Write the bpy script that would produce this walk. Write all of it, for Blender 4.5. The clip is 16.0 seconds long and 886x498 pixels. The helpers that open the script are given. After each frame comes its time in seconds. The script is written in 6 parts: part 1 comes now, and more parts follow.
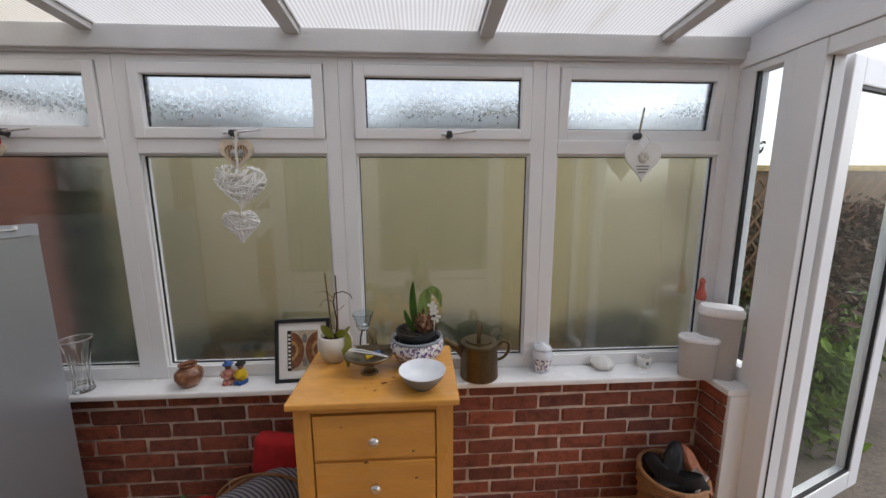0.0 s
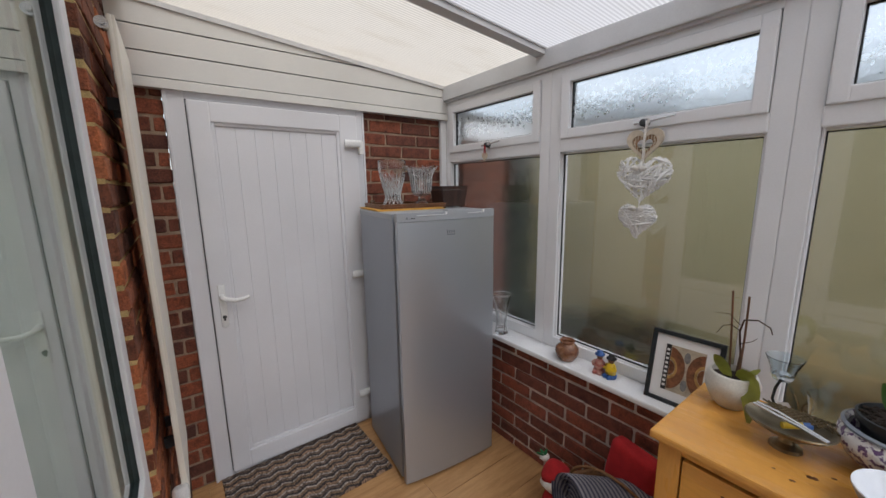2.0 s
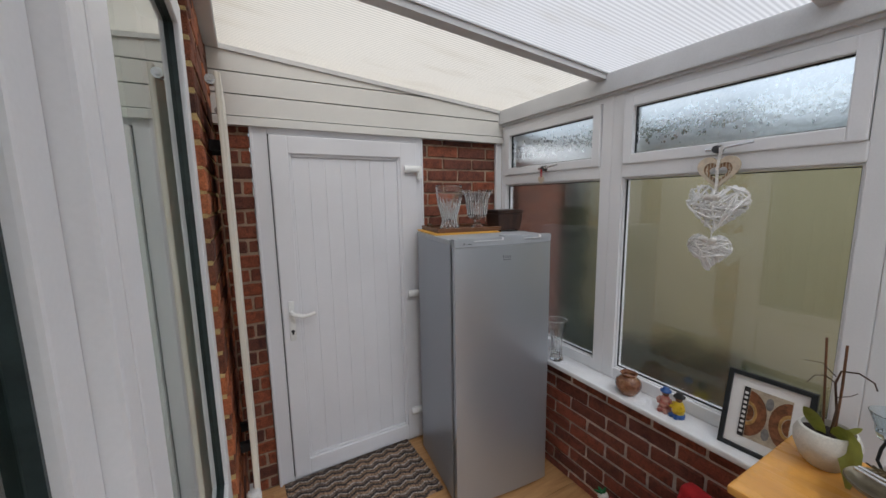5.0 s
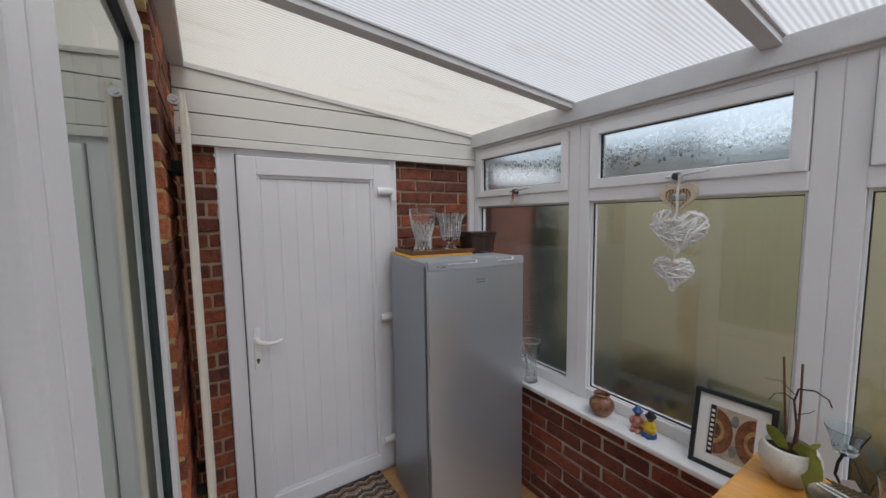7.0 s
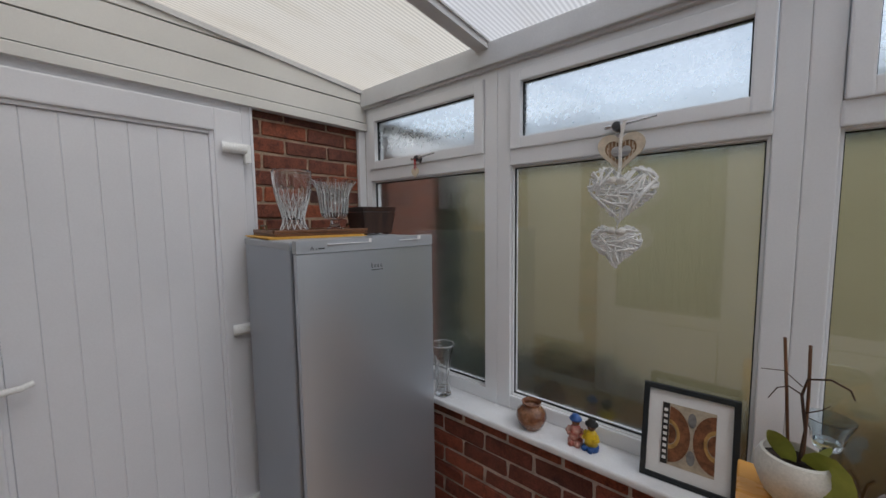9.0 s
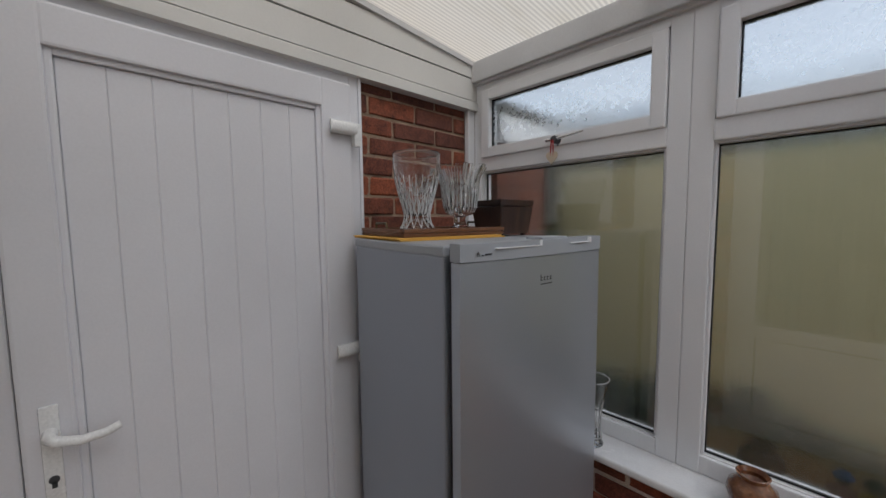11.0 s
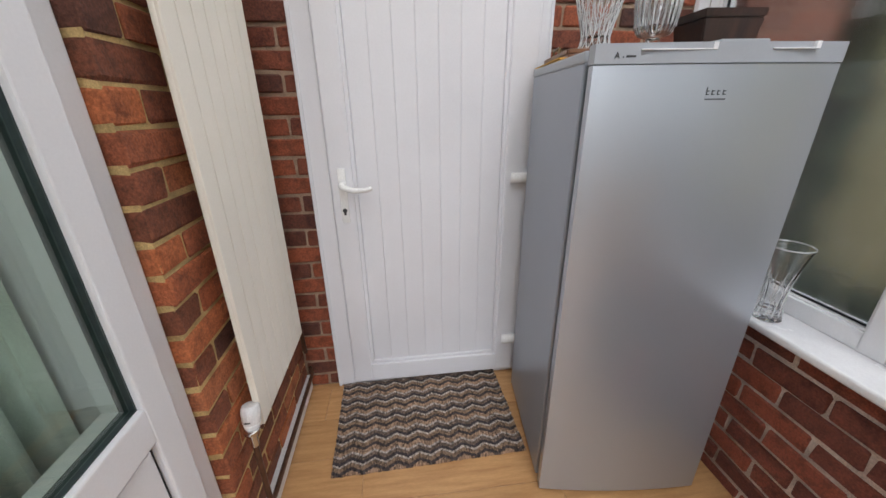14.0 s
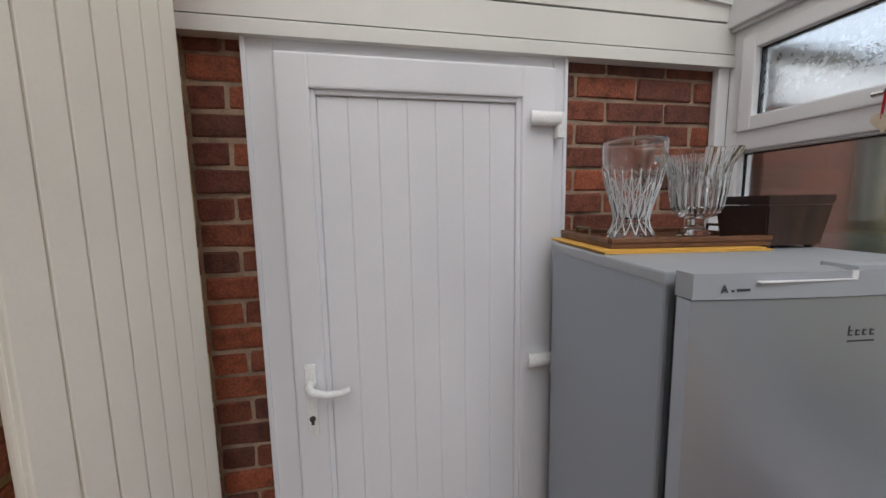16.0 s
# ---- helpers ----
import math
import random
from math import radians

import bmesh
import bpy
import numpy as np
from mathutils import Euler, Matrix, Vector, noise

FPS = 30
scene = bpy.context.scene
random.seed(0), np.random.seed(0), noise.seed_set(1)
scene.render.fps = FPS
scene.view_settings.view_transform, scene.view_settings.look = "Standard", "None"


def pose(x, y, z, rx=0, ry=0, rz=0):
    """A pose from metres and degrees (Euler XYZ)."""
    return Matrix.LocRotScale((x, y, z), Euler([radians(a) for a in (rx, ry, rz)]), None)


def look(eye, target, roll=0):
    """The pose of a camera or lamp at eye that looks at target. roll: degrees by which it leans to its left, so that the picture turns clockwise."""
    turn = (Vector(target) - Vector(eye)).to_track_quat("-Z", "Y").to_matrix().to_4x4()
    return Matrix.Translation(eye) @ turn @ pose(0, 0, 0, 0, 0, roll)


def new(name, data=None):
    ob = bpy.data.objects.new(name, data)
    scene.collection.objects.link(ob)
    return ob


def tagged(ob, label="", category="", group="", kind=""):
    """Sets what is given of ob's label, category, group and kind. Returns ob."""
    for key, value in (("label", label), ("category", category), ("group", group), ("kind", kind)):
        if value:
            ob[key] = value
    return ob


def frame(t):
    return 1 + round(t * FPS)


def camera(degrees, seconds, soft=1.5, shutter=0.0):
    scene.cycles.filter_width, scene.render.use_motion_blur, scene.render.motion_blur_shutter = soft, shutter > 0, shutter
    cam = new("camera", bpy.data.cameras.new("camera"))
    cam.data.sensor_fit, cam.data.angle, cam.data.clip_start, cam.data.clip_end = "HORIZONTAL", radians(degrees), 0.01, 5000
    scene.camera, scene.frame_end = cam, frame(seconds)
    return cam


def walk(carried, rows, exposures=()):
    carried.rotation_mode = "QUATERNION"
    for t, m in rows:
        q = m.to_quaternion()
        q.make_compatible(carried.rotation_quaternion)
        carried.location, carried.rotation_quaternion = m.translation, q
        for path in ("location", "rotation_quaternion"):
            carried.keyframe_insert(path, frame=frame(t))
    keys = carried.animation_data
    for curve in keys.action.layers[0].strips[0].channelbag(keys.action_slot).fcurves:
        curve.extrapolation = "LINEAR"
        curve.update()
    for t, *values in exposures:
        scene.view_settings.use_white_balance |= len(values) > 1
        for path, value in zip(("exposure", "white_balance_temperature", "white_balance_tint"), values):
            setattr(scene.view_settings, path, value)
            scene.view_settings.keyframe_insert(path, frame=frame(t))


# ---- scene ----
cam = camera(101.5, 16.0)
PATH = [
    (0, (0.221, 0.149, 1.537), (0.336, 2.119, 1.211), -0.2),
    (0.5, (0.198, 0.192, 1.544), (-0.37, 2.084, 1.226), -0.5),
    (1, (0.183, 0.206, 1.55), (-0.916, 1.847, 1.235), -0.7),
    (1.5, (0.171, 0.228, 1.537), (-1.254, 1.595, 1.219), -0.7),
    (2, (0.168, 0.232, 1.54), (-1.419, 1.399, 1.192), -0.9),
    (2.5, (0.171, 0.219, 1.555), (-1.489, 1.276, 1.196), -0.9),
    (3, (0.172, 0.21, 1.577), (-1.528, 1.2, 1.218), -1.0),
    (5.5, (0.164, 0.184, 1.611), (-1.586, 1.124, 1.375), -0.9),
    (6, (0.168, 0.192, 1.615), (-1.592, 1.124, 1.431), -1.0),
    (6.5, (0.157, 0.183, 1.607), (-1.601, 1.122, 1.439), -0.9),
    (7, (0.152, 0.19, 1.625), (-1.518, 1.277, 1.447), -0.8),
    (7.5, (0.083, 0.189, 1.629), (-1.403, 1.516, 1.451), -0.8),
    (8, (0.006, 0.292, 1.587), (-1.329, 1.77, 1.404), -0.8),
    (8.2, (-0.015, 0.365, 1.552), (-1.299, 1.889, 1.379), -0.7),
    (10.5, (-0.691, 0.534, 1.454), (-2.051, 1.992, 1.297), -0.6),
    (11, (-0.734, 0.481, 1.468), (-2.185, 1.849, 1.308), -0.6),
    (11.5, (-0.742, 0.51, 1.429), (-2.463, 1.516, 1.262), -0.7),
    (12, (-0.595, 0.549, 1.4), (-2.511, 1.097, 1.231), -0.8),
    (12.5, (-0.475, 0.591, 1.397), (-2.428, 0.847, 1.049), -1.0),
    (13, (-0.445, 0.618, 1.395), (-2.39, 0.833, 0.984), -0.9),
    (13.5, (-0.434, 0.606, 1.323), (-2.353, 0.821, 0.803), -0.9),
    (14, (-0.427, 0.593, 1.297), (-2.271, 0.815, 0.558), -0.6),
    (14.5, (-0.484, 0.564, 1.391), (-2.323, 0.787, 0.639), -0.5),
    (15, (-0.538, 0.548, 1.501), (-2.434, 0.774, 0.907), -0.8),
    (15.5, (-0.656, 0.559, 1.539), (-2.611, 0.767, 1.174), -1.0),
    (16, (-0.817, 0.559, 1.524), (-2.763, 0.952, 1.286), -1.0),
]
walk(cam, [(t, look(eye, target, roll)) for t, eye, target, roll in PATH], [(0.0, 0.93, 6320, 11), (1.0, 0.93, 6260, 11), (2.0, 0.92, 6220, 11), (3.0, 0.92, 6160, 10), (5.5, 0.88, 6090, 9), (8.0, 0.76, 6060, 9), (10.5, 0.55, 6150, 10), (11.0, 0.53, 6160, 10), (12.0, 0.66, 6190, 10), (12.5, 1.05, 6200, 10), (13.2, 1.32, 6200, 10), (14.0, 1.56, 6200, 10), (14.5, 1.57, 6200, 10), (15.5, 1.2, 6210, 10), (16.0, 1.02, 6210, 10)])

# ---- world and light: an overcast day ----
world = bpy.data.worlds.new("overcast_sky")
scene.world = world
world.use_nodes = True
wn, wl = world.node_tree.nodes, world.node_tree.links
sky = wn.new("ShaderNodeTexSky")
sky.sky_type = 'NISHITA'
sky.sun_disc = False
sky.sun_elevation, sky.sun_rotation = radians(52), radians(92)
sky.dust_density = 2.2
pale = wn.new("ShaderNodeHueSaturation")
pale.inputs["Saturation"].default_value = 0.42
wl.new(sky.outputs[0], pale.inputs["Color"])
wl.new(pale.outputs[0], wn["Background"].inputs["Color"])
wn["Background"].inputs["Strength"].default_value = 0.15
sun = new("sun", bpy.data.lights.new("sun", 'SUN'))
sun.data.energy, sun.data.angle, sun.data.color = 0.6, radians(40), (1.0, 0.985, 0.96)
sun.matrix_basis = look((7, -0.25, 9), (0, 0, 0))


# ---- builders ----
def part(name, bm, material, parent=None, label="", smooth=False):
    """Link a bmesh as one mesh object under its thing."""
    bmesh.ops.recalc_face_normals(bm, faces=bm.faces[:])
    me = bpy.data.meshes.new(name)
    bm.to_mesh(me)
    bm.free()
    if material:
        me.materials.append(material)
    if smooth:
        me.polygons.foreach_set("use_smooth", [True] * len(me.polygons))
        me.set_sharp_from_angle(angle=radians(40))
    ob = new(name, me)
    if parent:
        ob.parent = parent
    if label:
        tagged(ob, label)
    return ob


def thing(name, label, category, m=None, group="", kind=""):
    ob = new(name)
    ob.empty_display_size = 0.1
    if m is not None:
        ob.matrix_basis = m
    return tagged(ob, label, category, group, kind)


def box(bm, x0, x1, y0, y1, z0, z1, bevel=0.0, segments=2):
    r = bmesh.ops.create_cube(bm, size=1.0)
    vs = r["verts"]
    for v in vs:
        v.co = Vector(((x0 + x1) / 2 + v.co.x * (x1 - x0), (y0 + y1) / 2 + v.co.y * (y1 - y0), (z0 + z1) / 2 + v.co.z * (z1 - z0)))
    if bevel > 0:
        es = list({e for v in vs for e in v.link_edges})
        bmesh.ops.bevel(bm, geom=es, offset=bevel, segments=segments, profile=0.6, affect='EDGES', clamp_overlap=True)


def boxes(*specs, bevel=0.0, segments=2):
    bm = bmesh.new()
    for s in specs:
        box(bm, *s, bevel=bevel, segments=segments)
    return bm


def ring(bm, loops, closed=False, cap=True):
    """Skin a run of vertex loops of equal length."""
    rows = [[bm.verts.new(p) for p in lp] for lp in loops]
    n = len(rows[0])
    pairs = list(zip(rows, rows[1:]))
    if closed:
        pairs.append((rows[-1], rows[0]))
    for a, b in pairs:
        for i in range(n):
            bm.faces.new((a[i], a[(i + 1) % n], b[(i + 1) % n], b[i]))
    if cap and not closed:
        bm.faces.new(rows[0][::-1])
        bm.faces.new(rows[-1])


def lathe(bm, profile, n=32, c=(0, 0, 0), flute=None, cap=True):
    """Turn (radius, height) pairs round z; flute(angle, height, radius) may reshape the radius."""
    loops = []
    for r, h in profile:
        lp = []
        for i in range(n):
            a = 2 * math.pi * i / n
            rr = flute(a, h, r) if flute else r
            lp.append((c[0] + rr * math.cos(a), c[1] + rr * math.sin(a), c[2] + h))
        loops.append(lp)
    ring(bm, loops, cap=cap)


def tube(bm, pts, r, n=8, r_end=None, closed=False):
    pts = [Vector(p) for p in pts]
    loops = []
    last = None
    for i, p in enumerate(pts):
        if closed:
            d = pts[(i + 1) % len(pts)] - pts[i - 1]
        else:
            d = pts[min(i + 1, len(pts) - 1)] - pts[max(i - 1, 0)]
        d.normalize()
        side = last - d * last.dot(d) if last else d.orthogonal()
        if side.length < 1e-6:
            side = d.orthogonal()
        side.normalize()
        last = side
        up = d.cross(side)
        f = i / max(1, len(pts) - 1)
        rad = r if r_end is None else r + (r_end - r) * f
        loops.append([p + (side * math.cos(2 * math.pi * k / n) + up * math.sin(2 * math.pi * k / n)) * rad for k in range(n)])
    ring(bm, loops, closed=closed)


def prism(bm, outline, axis, lo, hi):
    """Extrude a 2D outline along x, y or z."""
    def at(u, v, w):
        return {"x": (w, u, v), "y": (u, w, v), "z": (u, v, w)}[axis]
    ring(bm, [[at(u, v, lo) for u, v in outline], [at(u, v, hi) for u, v in outline]])


def blob(bm, c, r, seed=0, rough=0.15, sub=3, scale=6.0):
    ret = bmesh.ops.create_icosphere(bm, subdivisions=sub, radius=1.0)
    for v in ret["verts"]:
        k = 1 + rough * noise.noise(v.co * scale * 0.3 + Vector((seed * 3.1, seed, 0)))
        v.co = Vector((c[0] + v.co.x * r[0] * k, c[1] + v.co.y * r[1] * k, c[2] + v.co.z * r[2] * k))


def arc_path(p0, p1, p2, n=9):
    p0, p1, p2 = Vector(p0), Vector(p1), Vector(p2)
    return [tuple(p0 * (1 - t) ** 2 + p1 * 2 * t * (1 - t) + p2 * t * t) for t in [i / (n - 1) for i in range(n)]]


# ---- materials ----
def surf(name, color, rough=0.5, metal=0.0, var=0.12, scale=6.0, grain=0.05, gscale=180.0, bump=0.05, stretch=(1, 1, 1), alt=None, edges=(0.35, 0.7), random=0.0, coat=0.0, trans=0.0, ior=1.45, rvar=0.1):
    """A painted, plastic, metal or stone surface: base colour with stains at one scale, grain and relief at another."""
    m = bpy.data.materials.new(name)
    m.use_nodes = True
    nt = m.node_tree
    nd, ln = nt.nodes, nt.links
    b = nd["Principled BSDF"]
    tc = nd.new("ShaderNodeTexCoord")
    mp = nd.new("ShaderNodeMapping")
    mp.inputs["Scale"].default_value = stretch
    ln.new(tc.outputs["Object"], mp.inputs["Vector"])
    n1 = nd.new("ShaderNodeTexNoise")
    n1.inputs["Scale"].default_value, n1.inputs["Detail"].default_value = scale, 5
    n2 = nd.new("ShaderNodeTexNoise")
    n2.inputs["Scale"].default_value, n2.inputs["Detail"].default_value = gscale, 3
    src = mp.outputs["Vector"]
    if random:
        oi = nd.new("ShaderNodeObjectInfo")
        ad = nd.new("ShaderNodeVectorMath")
        ad.operation = 'MULTIPLY_ADD'
        ad.inputs[1].default_value = (37, 53, 71)
        ln.new(oi.outputs["Random"], ad.inputs[0])
        ln.new(src, ad.inputs[2])
        src = ad.outputs[0]
    ln.new(src, n1.inputs["Vector"])
    ln.new(src, n2.inputs["Vector"])
    mix = nd.new("ShaderNodeMix")
    mix.data_type = 'RGBA'
    mix.inputs[6].default_value = (*color, 1)
    second = alt if alt else tuple(max(0, c * (1 - 2 * var)) for c in color)
    mix.inputs[7].default_value = (*second, 1)
    ramp = nd.new("ShaderNodeMapRange")
    ramp.inputs[1].default_value, ramp.inputs[2].default_value = edges
    ln.new(n1.outputs["Fac"], ramp.inputs[0])
    ln.new(ramp.outputs[0], mix.inputs[0])
    gm = nd.new("ShaderNodeMapRange")
    gm.inputs[1].default_value, gm.inputs[2].default_value = 0.25, 0.75
    gm.inputs[3].default_value, gm.inputs[4].default_value = 1 - grain * 2, 1 + grain * 2
    ln.new(n2.outputs["Fac"], gm.inputs[0])
    hs = nd.new("ShaderNodeHueSaturation")
    ln.new(mix.outputs[2], hs.inputs["Color"])
    if random:
        rr = nd.new("ShaderNodeMapRange")
        rr.inputs[3].default_value, rr.inputs[4].default_value = 1 - random, 1 + random
        ln.new(oi.outputs["Random"], rr.inputs[0])
        mu = nd.new("ShaderNodeMath")
        mu.operation = 'MULTIPLY'
        ln.new(rr.outputs[0], mu.inputs[0])
        ln.new(gm.outputs[0], mu.inputs[1])
        ln.new(mu.outputs[0], hs.inputs["Value"])
    else:
        ln.new(gm.outputs[0], hs.inputs["Value"])
    ln.new(hs.outputs["Color"], b.inputs["Base Color"])
    rm = nd.new("ShaderNodeMapRange")
    rm.inputs[3].default_value, rm.inputs[4].default_value = max(0.02, rough - rvar), min(1, rough + rvar)
    ln.new(n1.outputs["Fac"], rm.inputs[0])
    ln.new(rm.outputs[0], b.inputs["Roughness"])
    b.inputs["Metallic"].default_value = metal
    b.inputs["Coat Weight"].default_value = coat
    b.inputs["Transmission Weight"].default_value = trans
    b.inputs["IOR"].default_value = ior
    if bump:
        bp = nd.new("ShaderNodeBump")
        bp.inputs["Strength"].default_value = min(1, bump * 4)
        bp.inputs["Distance"].default_value = 0.002
        ln.new(n2.outputs["Fac"], bp.inputs["Height"])
        ln.new(bp.outputs[0], b.inputs["Normal"])
    return m


def glass(name, color=(1, 1, 1), rough=0.0, ior=1.45):
    m = bpy.data.materials.new(name)
    m.use_nodes = True
    b = m.node_tree.nodes["Principled BSDF"]
    b.inputs["Base Color"].default_value = (*color, 1)
    b.inputs["Transmission Weight"].default_value = 1
    b.inputs["Roughness"].default_value = rough
    b.inputs["IOR"].default_value = ior
    return m


def misted(name, lo, hi, drips):
    """Window glass fogged by condensation: an even mist, or mist broken by a band of clear running drips; shiny on the room side."""
    m = bpy.data.materials.new(name)
    m.use_nodes = True
    nt = m.node_tree
    nd, ln = nt.nodes, nt.links
    b = nd["Principled BSDF"]
    tc = nd.new("ShaderNodeTexCoord")
    n1 = nd.new("ShaderNodeTexNoise")
    n1.inputs["Scale"].default_value, n1.inputs["Detail"].default_value, n1.inputs["Roughness"].default_value = 42.0, 5, 0.65
    ln.new(tc.outputs["Object"], n1.inputs["Vector"])
    b.inputs["Base Color"].default_value = (0.93, 0.96, 0.95, 1)
    b.inputs["Transmission Weight"].default_value = 1.0
    b.inputs["IOR"].default_value = 1.25
    b.inputs["Coat Weight"].default_value = 1.0
    b.inputs["Coat Roughness"].default_value = 0.02
    b.inputs["Coat IOR"].default_value = 1.9
    rr = nd.new("ShaderNodeMapRange")
    if not drips:
        b.inputs["Roughness"].default_value = 0.27
        return m
    sx = nd.new("ShaderNodeSeparateXYZ")
    ln.new(tc.outputs["Object"], sx.inputs[0])
    h = nd.new("ShaderNodeMapRange")
    h.inputs[1].default_value, h.inputs[2].default_value = lo, hi
    ln.new(sx.outputs["Z"], h.inputs[0])
    band = nd.new("ShaderNodeFloatCurve")
    cv = band.mapping.curves[0]
    cv.points[0].location = (0.0, 0.0)
    cv.points[1].location = (1.0, 0.06)
    for x, y in ((0.12, 0.04), (0.35, 0.25), (0.55, 0.28), (0.8, 0.12)):
        cv.points.new(x, y)
    band.mapping.update()
    ln.new(h.outputs[0], band.inputs["Value"])
    ad = nd.new("ShaderNodeMath")
    ad.operation = 'ADD'
    stretch = nd.new("ShaderNodeMapping")
    stretch.inputs["Scale"].default_value = (62, 62, 46)
    ln.new(tc.outputs["Object"], stretch.inputs["Vector"])
    drop = nd.new("ShaderNodeTexVoronoi")
    drop.inputs["Scale"].default_value = 1.0
    ln.new(stretch.outputs[0], drop.inputs["Vector"])
    bead = nd.new("ShaderNodeMapRange")
    bead.inputs[1].default_value, bead.inputs[2].default_value = 0.62, 0.25
    bead.inputs[3].default_value, bead.inputs[4].default_value = -0.09, 0.10
    ln.new(drop.outputs["Distance"], bead.inputs[0])
    both = nd.new("ShaderNodeMath")
    both.operation = 'ADD'
    ln.new(n1.outputs["Fac"], both.inputs[0])
    ln.new(bead.outputs[0], both.inputs[1])
    ln.new(both.outputs[0], ad.inputs[0])
    ln.new(band.outputs[0], ad.inputs[1])
    rr.inputs[1].default_value, rr.inputs[2].default_value = 0.66, 0.74
    rr.inputs[3].default_value, rr.inputs[4].default_value = 0.36, 0.01
    ln.new(ad.outputs[0], rr.inputs[0])
    ln.new(rr.outputs[0], b.inputs["Roughness"])
    bp = nd.new("ShaderNodeBump")
    bp.inputs["Strength"].default_value, bp.inputs["Distance"].default_value = 0.55, 0.006
    ln.new(both.outputs[0], bp.inputs["Height"])
    ln.new(bp.outputs[0], b.inputs["Normal"])
    return m


def polycarbonate(name, warm=(1, 1, 1)):
    """Opal twin-wall roof sheet: light soaks through, with flutes down the slope and dirt along them."""
    m = bpy.data.materials.new(name)
    m.use_nodes = True
    nt = m.node_tree
    nd, ln = nt.nodes, nt.links
    out = nd["Material Output"]
    nd.remove(nd["Principled BSDF"])
    tc = nd.new("ShaderNodeTexCoord")
    wv = nd.new("ShaderNodeTexWave")
    wv.wave_type, wv.bands_direction = 'BANDS', 'X'
    wv.inputs["Scale"].default_value = 19.0
    wv.inputs["Distortion"].default_value = 0.15
    ln.new(tc.outputs["Object"], wv.inputs["Vector"])
    n1 = nd.new("ShaderNodeTexNoise")
    n1.inputs["Scale"].default_value, n1.inputs["Detail"].default_value = 3.0, 6
    mp = nd.new("ShaderNodeMapping")
    mp.inputs["Scale"].default_value = (3.5, 0.8, 1)
    ln.new(tc.outputs["Object"], mp.inputs["Vector"])
    ln.new(mp.outputs[0], n1.inputs["Vector"])
    mx = nd.new("ShaderNodeMix")
    mx.data_type = 'RGBA'
    mx.inputs[6].default_value = (0.82 * warm[0], 0.81 * warm[1], 0.80 * warm[2], 1)
    mx.inputs[7].default_value = (0.60 * warm[0], 0.59 * warm[1], 0.585 * warm[2], 1)
    ln.new(wv.outputs["Fac"], mx.inputs[0])
    m2 = nd.new("ShaderNodeMix")
    m2.data_type = 'RGBA'
    m2.blend_type = 'MULTIPLY'
    m2.inputs[7].default_value = (0.88, 0.865, 0.83, 1)
    r2 = nd.new("ShaderNodeMapRange")
    r2.inputs[1].default_value, r2.inputs[2].default_value = 0.55, 0.8
    ln.new(n1.outputs["Fac"], r2.inputs[0])
    ln.new(r2.outputs[0], m2.inputs[0])
    ln.new(mx.outputs[2], m2.inputs[6])
    tr = nd.new("ShaderNodeBsdfTranslucent")
    df = nd.new("ShaderNodeBsdfPrincipled")
    df.inputs["Roughness"].default_value = 0.35
    ln.new(m2.outputs[2], tr.inputs["Color"])
    ln.new(m2.outputs[2], df.inputs["Base Color"])
    ms = nd.new("ShaderNodeMixShader")
    ms.inputs[0].default_value = 0.22
    ln.new(tr.outputs[0], ms.inputs[1])
    ln.new(df.outputs[0], ms.inputs[2])
    ln.new(ms.outputs[0], out.inputs["Surface"])
    return m


